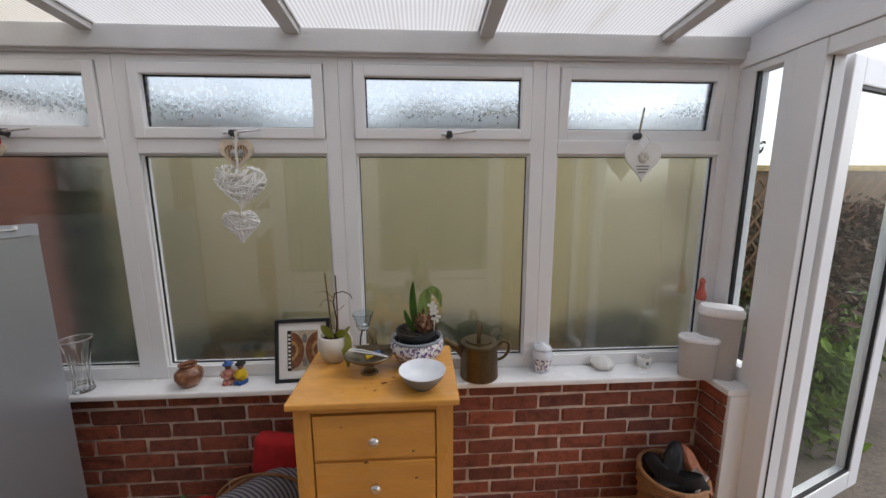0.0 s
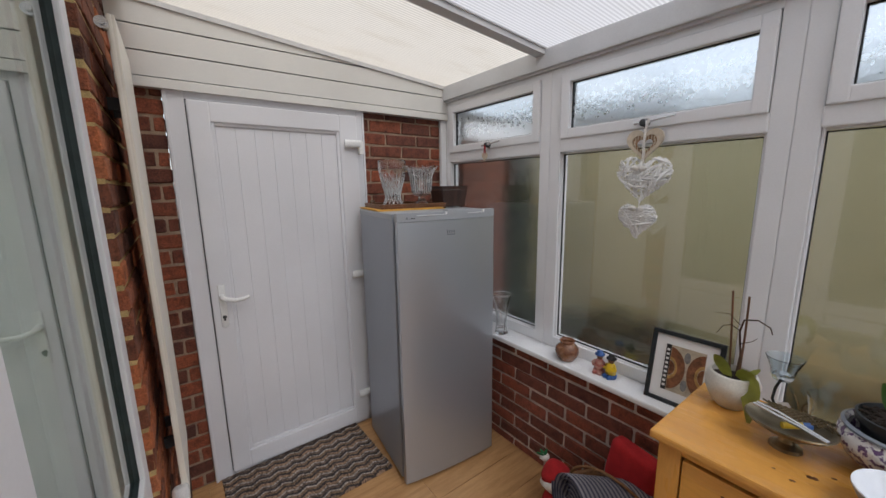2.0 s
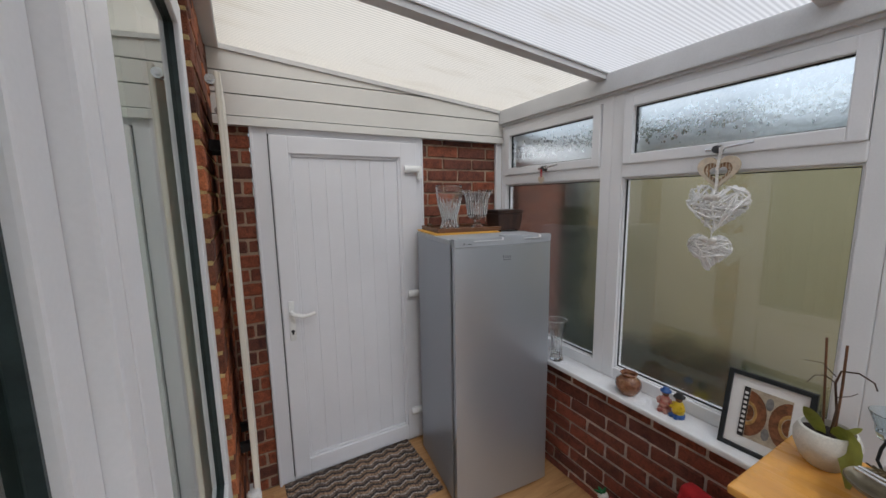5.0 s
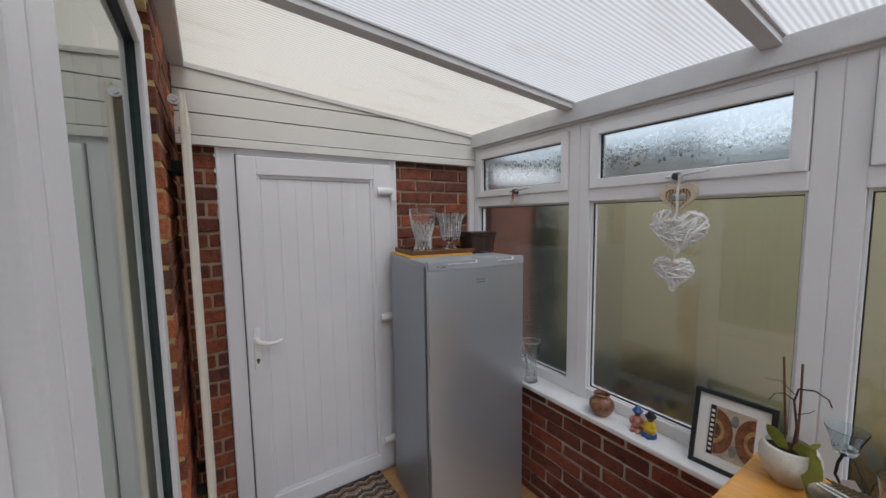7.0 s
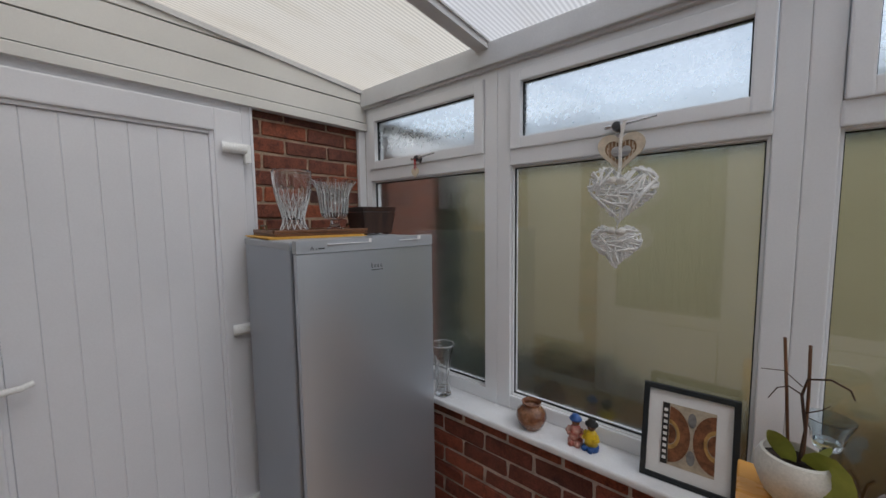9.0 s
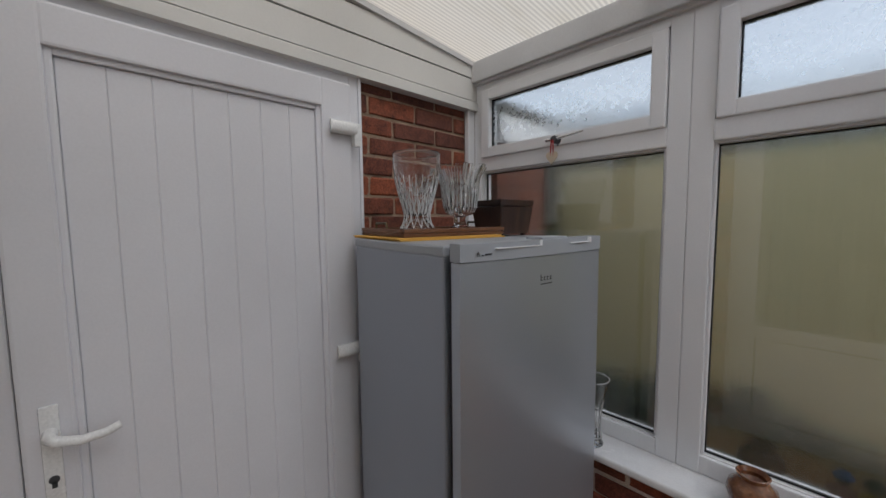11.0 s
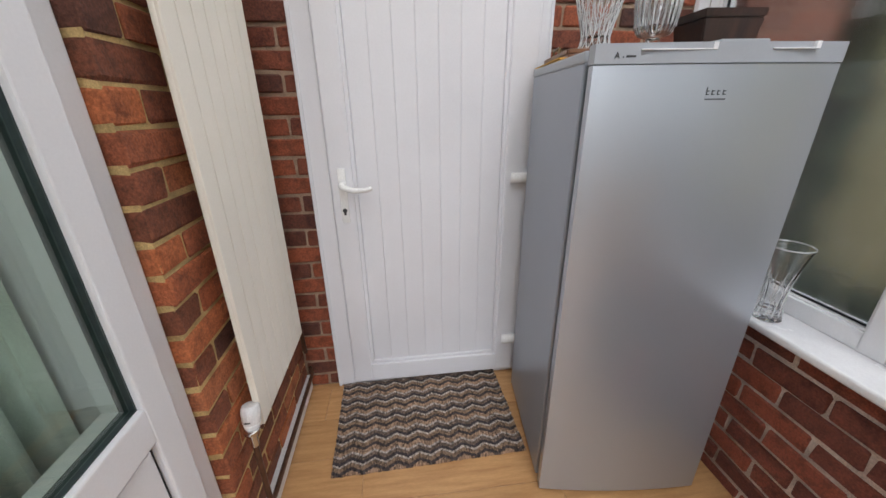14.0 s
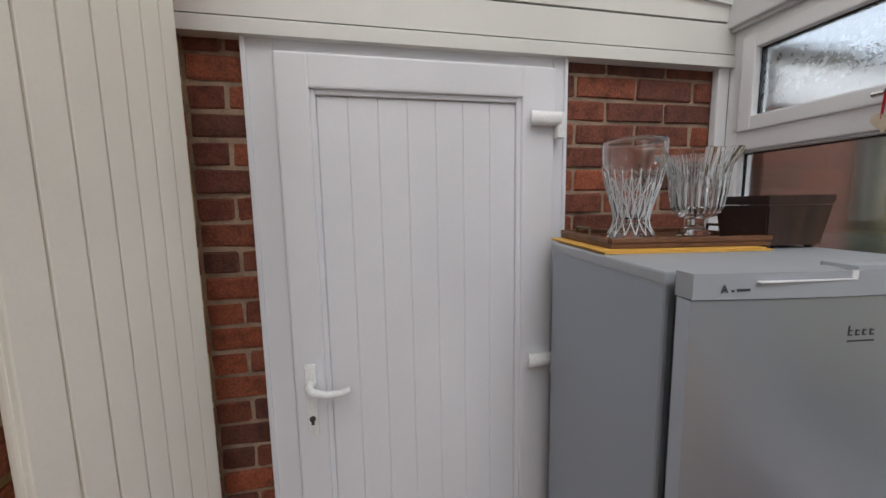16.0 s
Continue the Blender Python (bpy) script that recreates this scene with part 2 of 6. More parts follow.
def brick_material(name, colors, seed, blend='LINEAR'):
    """Rustic facing brick: hue by brick, burnt blotches, wire-cut grit."""
    m = bpy.data.materials.new(name)
    m.use_nodes = True
    nt = m.node_tree
    nd, ln = nt.nodes, nt.links
    b = nd["Principled BSDF"]
    oi = nd.new("ShaderNodeObjectInfo")
    tc = nd.new("ShaderNodeTexCoord")
    ad = nd.new("ShaderNodeVectorMath")
    ad.operation = 'MULTIPLY_ADD'
    ad.inputs[1].default_value = (37 + seed, 53, 71)
    ln.new(oi.outputs["Random"], ad.inputs[0])
    ln.new(tc.outputs["Object"], ad.inputs[2])
    cr = nd.new("ShaderNodeValToRGB")
    cr.color_ramp.interpolation = blend
    els = cr.color_ramp.elements
    while len(els) < len(colors):
        els.new(0.5)
    for i, c in enumerate(colors):
        els[i].position = i / (len(colors) - (0 if blend == 'CONSTANT' else 1))
        els[i].color = (*c, 1)
    ln.new(oi.outputs["Random"], cr.inputs[0])
    n1 = nd.new("ShaderNodeTexNoise")
    n1.inputs["Scale"].default_value, n1.inputs["Detail"].default_value, n1.inputs["Roughness"].default_value = 20, 8, 0.75
    n2 = nd.new("ShaderNodeTexNoise")
    n2.inputs["Scale"].default_value, n2.inputs["Detail"].default_value = 170, 4
    ln.new(ad.outputs[0], n1.inputs["Vector"])
    ln.new(ad.outputs[0], n2.inputs["Vector"])
    mx = nd.new("ShaderNodeMix")
    mx.data_type, mx.blend_type = 'RGBA', 'MULTIPLY'
    mx.inputs[7].default_value = (0.36, 0.34, 0.37, 1)
    r1 = nd.new("ShaderNodeMapRange")
    r1.inputs[1].default_value, r1.inputs[2].default_value, r1.inputs[4].default_value = 0.46, 0.66, 0.9
    ln.new(n1.outputs["Fac"], r1.inputs[0])
    ln.new(r1.outputs[0], mx.inputs[0])
    ln.new(cr.outputs["Color"], mx.inputs[6])
    hs = nd.new("ShaderNodeHueSaturation")
    gm = nd.new("ShaderNodeMapRange")
    gm.inputs[1].default_value, gm.inputs[2].default_value, gm.inputs[3].default_value, gm.inputs[4].default_value = 0.3, 0.7, 0.68, 1.32
    ln.new(n2.outputs["Fac"], gm.inputs[0])
    ln.new(gm.outputs[0], hs.inputs["Value"])
    ln.new(mx.outputs[2], hs.inputs["Color"])
    ln.new(hs.outputs["Color"], b.inputs["Base Color"])
    b.inputs["Roughness"].default_value = 0.82
    bp = nd.new("ShaderNodeBump")
    bp.inputs["Strength"].default_value, bp.inputs["Distance"].default_value = 0.8, 0.004
    sm = nd.new("ShaderNodeMath")
    sm.operation = 'ADD'
    ln.new(n1.outputs["Fac"], sm.inputs[0])
    ln.new(n2.outputs["Fac"], sm.inputs[1])
    ln.new(sm.outputs[0], bp.inputs["Height"])
    ln.new(bp.outputs[0], b.inputs["Normal"])
    return m


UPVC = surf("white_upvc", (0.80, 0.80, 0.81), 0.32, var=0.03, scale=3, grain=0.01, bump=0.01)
UPVC_DOOR = surf("aged_white_upvc", (0.70, 0.70, 0.73), 0.36, var=0.04, scale=2.2, grain=0.012, bump=0.015)
UPVC_WARM = surf("cream_white_upvc", (0.69, 0.68, 0.65), 0.35, var=0.05, scale=2.5, grain=0.01, bump=0.01)
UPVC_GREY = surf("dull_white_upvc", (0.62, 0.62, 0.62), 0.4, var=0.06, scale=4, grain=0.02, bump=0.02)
SILL = surf("sill_upvc", (0.84, 0.84, 0.85), 0.25, var=0.05, scale=9, grain=0.02, bump=0.01)
BLACK = surf("black_rubber", (0.012, 0.013, 0.014), 0.5, var=0.2, scale=40, bump=0.02)
GREEN_SEAL = surf("dark_seal", (0.03, 0.045, 0.045), 0.4, var=0.2, scale=30, bump=0.02)
MORTAR = surf("mortar", (0.66, 0.48, 0.21), 0.95, var=0.2, scale=18, grain=0.12, gscale=260, bump=0.2)
MORTAR_END = surf("brown_mortar", (0.37, 0.265, 0.185), 0.95, var=0.2, scale=18, grain=0.12, gscale=260, bump=0.2)
MORTAR_GREY = surf("grey_mortar", (0.68, 0.58, 0.50), 0.95, var=0.2, scale=18, grain=0.12, gscale=260, bump=0.2)
BRICK_HOUSE = brick_material("rustic_brick", [(0.12, 0.045, 0.028), (0.19, 0.062, 0.030), (0.38, 0.110, 0.042), (0.47, 0.145, 0.052), (0.23, 0.072, 0.034), (0.44, 0.150, 0.060), (0.30, 0.090, 0.038)], 3, 'CONSTANT')
BRICK_END = brick_material("brown_red_brick", [(0.075, 0.030, 0.022), (0.20, 0.055, 0.028), (0.30, 0.080, 0.034), (0.12, 0.040, 0.026)], 5)
BRICK_DWARF = brick_material("red_brick", [(0.15, 0.048, 0.034), (0.23, 0.064, 0.038), (0.30, 0.080, 0.043), (0.18, 0.054, 0.036)], 9)
POLY = polycarbonate("opal_polycarbonate")
POLY_CREAM = polycarbonate("aged_opal_polycarbonate", (1.03, 1.0, 0.93))
MIST_LOW = misted("misted_pane", 0.75, 1.7, False)
MIST_TOP = misted("beaded_pane", 1.80, 2.01, True)
TINTED = glass("tinted_pane", (0.78, 0.88, 0.79), 0.0, 1.7)
CLEAR = glass("clear_pane", (0.96, 0.98, 0.97), 0.0, 1.5)
WOODFLOOR = surf("oak_laminate", (0.54, 0.31, 0.135), 0.38, var=0.2, scale=5, grain=0.05, gscale=60, bump=0.03, stretch=(9, 1, 1), alt=(0.40, 0.21, 0.085), random=0.08)
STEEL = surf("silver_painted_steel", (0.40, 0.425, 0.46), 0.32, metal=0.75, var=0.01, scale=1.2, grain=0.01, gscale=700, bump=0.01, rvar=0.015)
# darker copy of STEEL: shade on the freezer's sides is put into the colour
STEEL_SHADED = surf("shaded_silver_steel", (0.32, 0.345, 0.385), 0.36, metal=0.6, var=0.01, scale=1.2, grain=0.01, gscale=700, bump=0.01, rvar=0.015)
PLASTIC_GREY = surf("pale_grey_plastic", (0.35, 0.37, 0.395), 0.4, var=0.03, scale=3, grain=0.01, bump=0.01)
DARKGREY = surf("dark_grey_plastic", (0.05, 0.052, 0.055), 0.45, var=0.1, scale=12, bump=0.02)
PINE = surf("honey_pine", (0.74, 0.365, 0.080), 0.28, var=0.12, scale=3, grain=0.03, gscale=30, bump=0.015, stretch=(1, 7, 7), alt=(0.64, 0.305, 0.068))
PINE_UP = surf("honey_pine_upright", (0.74, 0.365, 0.080), 0.28, var=0.12, scale=3, grain=0.03, gscale=30, bump=0.015, stretch=(7, 7, 1), alt=(0.64, 0.305, 0.068))
KNOT = surf("pine_knot", (0.103, 0.028, 0.006), 0.5, var=0.3, scale=60, bump=0.05)
CHROME = surf("satin_chrome", (0.72, 0.72, 0.72), 0.22, metal=1, var=0.05, scale=20, bump=0.01)
CREAM = surf("cream_radiator_paint", (0.82, 0.78, 0.68), 0.38, var=0.04, scale=3, grain=0.01, bump=0.01)
COPPER_PIPE = surf("tarnished_copper", (0.16, 0.085, 0.055), 0.5, metal=0.7, var=0.25, scale=25, bump=0.05)
WHITE_GLOSS = surf("white_gloss", (0.8, 0.8, 0.79), 0.25, var=0.05, scale=8, bump=0.02)
PLASTER = surf("painted_plaster", (0.62, 0.60, 0.52), 0.85, var=0.08, scale=4, grain=0.04, bump=0.05)
CURTAIN = surf("pale_green_curtain", (0.78, 0.84, 0.76), 0.9, var=0.1, scale=8, grain=0.08, gscale=300, bump=0.1)

# ---- the plan: x along the windows, y towards them, z up ----
X_END, X_EAST = -1.93, 1.66          # brick faces of the end wall; inner face of the open end
Y_HOUSE, Y_DWARF, Y_WIN = 0.095, 1.70, 1.80
SILL_Z, EAVES = 0.665, 2.09


def roof_z(y):
    return 2.185 + (1.80 - y) * 0.088


# ---- floor ----
floor = tagged(part("floor", boxes((X_END - 0.1, X_EAST + 0.06, Y_HOUSE - 0.1, 1.95, -0.08, -0.008)), MORTAR, None), "warm oak laminate floor laid in planks", "floor", kind="structure")


# ---- window wall ----
def bars(x0, x1, z0, z1, w, y0, y1, bevel=0.005):
    """Four mitred-looking bars round an opening, as one frame."""
    return boxes((x0, x0 + w, y0, y1, z0, z1), (x1 - w, x1, y0, y1, z0, z1), (x0 + w - 0.004, x1 - w + 0.004, y0 + 0.001, y1, z0, z0 + w), (x0 + w - 0.004, x1 - w + 0.004, y0 + 0.001, y1, z1 - w, z1), bevel=bevel)


BAYS = [(-1.905, -1.035), (-1.035, -0.125), (-0.125, 0.773), (0.773, 1.66)]


def handle(parent, x, z, ajar):
    bm = bmesh.new()
    lathe(bm, [(0.0, 0.0), (0.021, 0.0), (0.021, 0.008), (0.017, 0.012), (0.0, 0.012)], 24)
    for v in bm.verts:
        v.co = Vector((x + v.co.x, -v.co.z, z + v.co.y))
    part("handle_rose", bm, CHROME, parent, "brushed metal rosette", True)
    bm = bmesh.new()
    lathe(bm, [(0.0, 0.010), (0.0145, 0.010), (0.0145, 0.036), (0.012, 0.041), (0.0, 0.042)], 20)
    for v in bm.verts:
        v.co = Vector((x + v.co.x, -v.co.z, z + v.co.y))
    part("handle_button", bm, DARKGREY, parent, "black lock button", True)
    bm = bmesh.new()
    tube(bm, [(x, -0.008, z), (x, -0.03, z + 0.002)], 0.009, 10)
    end = (x, -0.05, z + 0.12) if ajar else (x + 0.115, -0.034, z + 0.012)
    mid = (x, -0.036, z + 0.03) if ajar else (x + 0.04, -0.036, z + 0.004)
    tube(bm, [(x - (0 if ajar else 0.035), -0.032, z), (x, -0.034, z), mid, end], 0.0075, 8, 0.004)
    part("handle_lever", bm, CHROME, parent, "brushed metal lever", True)


for i, (a, b) in enumerate(BAYS):
    w = thing("window_%d" % (i + 1), "white plastic casement window, misted inside by condensation", "window", pose(0, Y_WIN, 0), "windows over the dwarf wall", "structure")
    first, last = i == 0, i == 3
    l = a + (0.045 if first else 0.062)
    r = b - (0.062 if not last else 0.06)
    # outer frame: posts, sill bar, head
    part("window_frame", boxes((a, l, 0, 0.07, SILL_Z, EAVES), (r, b, 0, 0.07, SILL_Z, EAVES), (l - 0.002, r + 0.002, 0.002, 0.07, SILL_Z, 0.722), (l - 0.002, r + 0.002, 0.002, 0.07, 2.058, EAVES), bevel=0.004), UPVC, w)
    part("transom", boxes((l - 0.002, r + 0.002, -0.003, 0.07, 1.69, 1.754), bevel=0.006), UPVC, w)
    # glazing beads round the fixed light
    part("glazing_bead", bars(l, r, 0.718, 1.692, 0.009, 0.012, 0.04, 0.003), UPVC, w)
    part("gasket", bars(l + 0.008, r - 0.008, 0.729, 1.681, 0.004, 0.024, 0.036, 0), BLACK, w, "black rubber gasket")
    p = part("pane", boxes((l + 0.012, r - 0.012, 0.028, 0.034, 0.730, 1.680)), MIST_LOW, w, "misted glass pane")
    p.visible_shadow = False
    # opening vent above
    sash = thing("sash", "", "", pose(0, 0, 0) if not last else Matrix.Translation((0, 0, 2.056)) @ pose(0, 0, 0, 5.0) @ Matrix.Translation((0, 0, -2.056)))
    for k in ("label", "category"):
        if k in sash:
            del sash[k]
    sash.parent = w
    part("sash_frame", bars(l + 0.002, r - 0.002, 1.752, 2.056, 0.047, -0.012, 0.05, 0.006), UPVC, sash)
    part("sash_gasket", bars(l + 0.048, r - 0.048, 1.798, 2.010, 0.005, 0.012, 0.03, 0), BLACK, sash, "black rubber gasket")
    p = part("vent_pane", boxes((l + 0.049, r - 0.049, 0.02, 0.026, 1.799, 2.009)), MIST_TOP, sash, "glass beaded with condensation")
    p.visible_shadow = False
    handle(w if not last else sash, {0: -1.47, 1: -0.565, 2: 0.345, 3: 1.205}[i], 1.772, last)

# seam between posts
sill = tagged(part("window_sill", boxes((X_END, 1.60, 1.665, 1.81, SILL_Z - 0.028, SILL_Z), bevel=0.008, segments=3), SILL, None, smooth=True), "glossy white plastic window sill above the brick dwarf wall", "window sill", kind="structure")

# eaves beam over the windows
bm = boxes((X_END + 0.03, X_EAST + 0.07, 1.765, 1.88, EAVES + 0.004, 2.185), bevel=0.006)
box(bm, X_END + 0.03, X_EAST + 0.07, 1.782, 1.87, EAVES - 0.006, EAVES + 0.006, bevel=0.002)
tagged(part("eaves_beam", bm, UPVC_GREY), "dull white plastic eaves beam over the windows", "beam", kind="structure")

# ---- roof ----
BAR_X = [-1.90, -1.085, -0.292, 0.50, 1.285, 1.70]
roof = thing("ceiling", "translucent white polycarbonate lean-to roof with white glazing bars", "roof", None, "", "structure")
for k in range(5):
    x0, x1 = BAR_X[k], BAR_X[k + 1]
    bm = bmesh.new()
    ring(bm, [[(x0, y, roof_z(y)), (x1, y, roof_z(y)), (x1, y, roof_z(y) + 0.012), (x0, y, roof_z(y) + 0.012)] for y in (0.0, 1.95)])
    s = part("roof_sheet", bm, POLY_CREAM if k == 0 else POLY, roof)
    s.visible_shadow = False
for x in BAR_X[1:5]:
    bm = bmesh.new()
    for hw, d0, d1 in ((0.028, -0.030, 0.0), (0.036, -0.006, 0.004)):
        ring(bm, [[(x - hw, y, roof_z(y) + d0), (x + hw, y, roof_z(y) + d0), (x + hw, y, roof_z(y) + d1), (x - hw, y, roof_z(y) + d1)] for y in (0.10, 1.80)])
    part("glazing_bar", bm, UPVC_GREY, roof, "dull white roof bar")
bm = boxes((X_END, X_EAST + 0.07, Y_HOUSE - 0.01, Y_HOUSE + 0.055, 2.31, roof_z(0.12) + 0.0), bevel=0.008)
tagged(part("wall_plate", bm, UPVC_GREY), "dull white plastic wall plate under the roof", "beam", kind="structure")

# ---- end wall: brick, boarded gable, door ----
wall_end = tagged(part("wall_west", boxes((X_END - 0.22, X_END - 0.0065, Y_HOUSE - 0.3, 0.240, -0.02, 2.02), (X_END - 0.22, X_END - 0.0065, 1.193, 1.90, -0.02, 2.02), (X_END - 0.22, X_END - 0.0065, Y_HOUSE - 0.3, 1.90, 2.02, 2.45)), MORTAR_END), "red brick end wall beside the white door", "wall", kind="structure")
gable = thing("gable_boarding", "white plastic shiplap boards over the door", "cladding", None, "", "structure")
X_CL = -1.885
for z0, z1 in ((1.972, 2.015), (2.017, 2.116), (2.118, 2.216), (2.218, 2.36)):
    bm = bmesh.new()
    ya = Y_HOUSE + 0.002
    yb = 1.80
    def top(y, z1=z1):
        return min(z1 - 0.003, roof_z(y) - 0.003)
    if top(yb) > z0 + 0.01:
        ys = [ya, max(ya, min(yb, 1.80 - (z1 - 2.185) / 0.088)), yb]
    else:
        yb = 1.80 - (z0 + 0.004 - 2.185) / 0.088
        ys = [ya, max(ya, min(yb, 1.80 - (z1 - 2.185) / 0.088)), yb]
    ys = sorted(set(ys))
    lo = 0.006 if z0 > 2.0 else 0.0
    ring(bm, [[(X_END, y, z0), (X_CL - lo, y, z0), (X_CL - lo, y, max(z0 + 0.002, top(y) - 0.004)), (X_CL - lo - 0.004, y, max(z0 + 0.003, top(y))), (X_END, y, max(z0 + 0.003, top(y)))] for y in ys])
    part("board", bm, UPVC_WARM, gable)
bm = bmesh.new()
ring(bm, [[(X_CL - 0.02, y, roof_z(y) - 0.022), (X_CL + 0.004, y, roof_z(y) - 0.022), (X_CL + 0.004, y, roof_z(y) - 0.001), (X_CL - 0.02, y, roof_z(y) - 0.001)] for y in (Y_HOUSE, 1.80)])
part("edge_trim", bm, UPVC_GREY, gable)

door = thing("door_1", "closed white plastic door with a boarded panel", "door", pose(X_END + 0.02, 0, 0), "", "structure")
part("door_frame", boxes((-0.07, 0, 0.243, 0.323, 0, 1.99), (-0.07, 0, 1.141, 1.190, 0, 1.99), (-0.07, -0.001, 0.320, 1.143, 1.942, 1.99), (-0.07, -0.001, 0.320, 1.143, 0.0, 0.028), bevel=0.006), UPVC_DOOR, door)
part("frame_lip", boxes((-0.002, 0.007, 0.2445, 0.258, 0.0, 1.9885), (-0.002, 0.007, 1.1765, 1.1885, 0.0, 1.9885), bevel=0.003), UPVC_DOOR, door)
# dark slab behind the leaf; its colour stands for shade in the gap
part("gap_shade", boxes((-0.05, -0.006, 0.319, 1.145, 0.024, 1.946)), DARKGREY, door, "dark slab that draws the shadow line round the leaf")
leaf = part("door_leaf", boxes((-0.05, 0.016, 0.327, 0.414, 0.032, 1.938), (-0.05, 0.016, 1.029, 1.137, 0.032, 1.938), (-0.05, 0.0155, 0.41, 1.033, 1.846, 1.938), (-0.05, 0.0155, 0.41, 1.033, 0.032, 0.128), bevel=0.007), UPVC_DOOR, door)
leaf.location.x = 0.008
part("panel_bead", boxes((-0.045, 0.006, 0.412, 0.428, 0.126, 1.849), (-0.045, 0.006, 1.014, 1.031, 0.126, 1.849), (-0.045, 0.005, 0.427, 1.015, 0.126, 0.143), (-0.045, 0.005, 0.427, 1.015, 1.832, 1.849), bevel=0.005), UPVC_DOOR, leaf)
n_b = 7
for k in range(n_b):
    y0, y1 = 0.4285 + k * 0.585 / n_b, 0.4285 + (k + 1) * 0.585 / n_b
    part("board", boxes((-0.045, -0.004, y0 + 0.0002, y1 - 0.0002, 0.1435, 1.8315), bevel=0.0022, segments=1), UPVC_DOOR, leaf)
bm = boxes((0.014, 0.024, 0.3565, 0.388, 0.852, 1.072), bevel=0.005)
hd = part("handle_plate", bm, WHITE_GLOSS, leaf, smooth=True)
bm = bmesh.new()
tube(bm, [(0.02, 0.372, 1.010), (0.050, 0.372, 1.010), (0.059, 0.381, 1.004), (0.059, 0.42, 0.991), (0.057, 0.462, 0.992), (0.054, 0.487, 1.000)], 0.0135, 10, 0.009)
part("lever", bm, WHITE_GLOSS, leaf, smooth=True)
bm = bmesh.new()
lathe(bm, [(0.0, 0.0), (0.009, 0.0), (0.009, 0.004), (0.0, 0.004)], 14)
for v in bm.verts:
    v.co = Vector((0.0225 + v.co.z, 0.372 + v.co.x, 0.905 + v.co.y))
box(bm, 0.0225, 0.0265, 0.3675, 0.3765, 0.886, 0.903, 0.001)
part("lock_cylinder", bm, DARKGREY, leaf, "dark keyhole")
for z in (0.225, 1.015, 1.782):
    bm = bmesh.new()
    tube(bm, [(0.028, 1.052, z), (0.030, 1.058, z), (0.030, 1.142, z)], 0.0225, 16, 0.0215)
    box(bm, 0.012, 0.042, 1.133, 1.160, z - 0.058, z + 0.02, 0.006)
    part("hinge", bm, WHITE_GLOSS, leaf, smooth=True)
tagged(part("trim", boxes((X_END, X_END + 0.026, 1.755, 1.80, 0.66, 2.0), bevel=0.004), UPVC), "white plastic corner trim", "trim", kind="structure")

# ---- dwarf wall, house wall, open end ----
dwarf = tagged(part("wall_north", boxes((X_END, 1.72, Y_DWARF + 0.006, 1.90, -0.02, SILL_Z - 0.026), (1.566, 1.72, 1.548, Y_DWARF + 0.01, -0.02, SILL_Z - 0.026)), MORTAR_GREY), "low red brick wall under the windows", "wall", kind="structure")
wall_house = tagged(part("wall_south", boxes((X_END - 0.2, -1.183, Y_HOUSE - 0.30, Y_HOUSE - 0.006, -0.02, 2.6), (-1.183, 1.9, Y_HOUSE - 0.30, Y_HOUSE - 0.008, 2.2, 2.6), (1.0, 1.9, Y_HOUSE - 0.30, Y_HOUSE - 0.008, -0.02, 2.2)), MORTAR), "rustic brick house wall with pale mortar", "wall", kind="structure")
tagged(part("baseboard", boxes((X_END + 0.01, -1.183, Y_HOUSE - 0.005, Y_HOUSE + 0.02, 0.0, 0.075), bevel=0.004), WHITE_GLOSS), "scuffed white skirting board along the house wall", "skirting board", kind="structure")

east = thing("window_5", "narrow white plastic side window by the garden door", "window", None, "", "structure")
part("window_frame", boxes((X_EAST, X_EAST + 0.07, 1.725, 1.81, SILL_Z, 2.06), (X_EAST - 0.003, X_EAST + 0.07, 1.548, 1.598, SILL_Z, 2.06), (X_EAST - 0.002, X_EAST + 0.07, 1.595, 1.728, SILL_Z, 0.73), (X_EAST - 0.002, X_EAST + 0.07, 1.595, 1.728, 2.03, 2.06), bevel=0.004), UPVC, east)
part("gasket", boxes((X_EAST + 0.01, X_EAST + 0.03, 1.716, 1.726, 0.73, 2.03), (X_EAST + 0.01, X_EAST + 0.03, 1.597, 1.602, 0.73, 2.03)), BLACK, east, "black rubber gasket")
p = part("pane", boxes((X_EAST + 0.026, X_EAST + 0.032, 1.596, 1.727, 0.728, 2.032)), CLEAR, east, "clear glass pane")
p.visible_shadow = False
tagged(part("sill_ledge", boxes((1.548, 1.735, 1.53, 1.80, SILL_Z - 0.028, SILL_Z + 0.001), bevel=0.006), SILL), "white sill end on the brick pier", "window sill", kind="structure")
frame_e = thing("door_2", "open white plastic glazed garden door", "door", None, "", "structure")
part("door_frame", boxes((X_EAST - 0.008, X_EAST + 0.075, 1.438, 1.547, 0, 2.06), (X_EAST - 0.008, X_EAST + 0.075, 0.50, 0.57, 0, 2.06), (X_EAST - 0.006, X_EAST + 0.075, 0.57, 1.438, 2.0, 2.06), (X_EAST - 0.006, X_EAST + 0.075, 0.57, 1.438, 0.0, 0.035), bevel=0.005), UPVC, frame_e)
part("pier_cover", boxes((1.562, X_EAST + 0.06, 1.530, 1.5475, 0, SILL_Z - 0.03), bevel=0.003), UPVC, frame_e)
part("door_gasket", boxes((X_EAST + 0.02, X_EAST + 0.024, 1.434, 1.440, 0.03, 2.0)), BLACK, frame_e, "black rubber gasket")
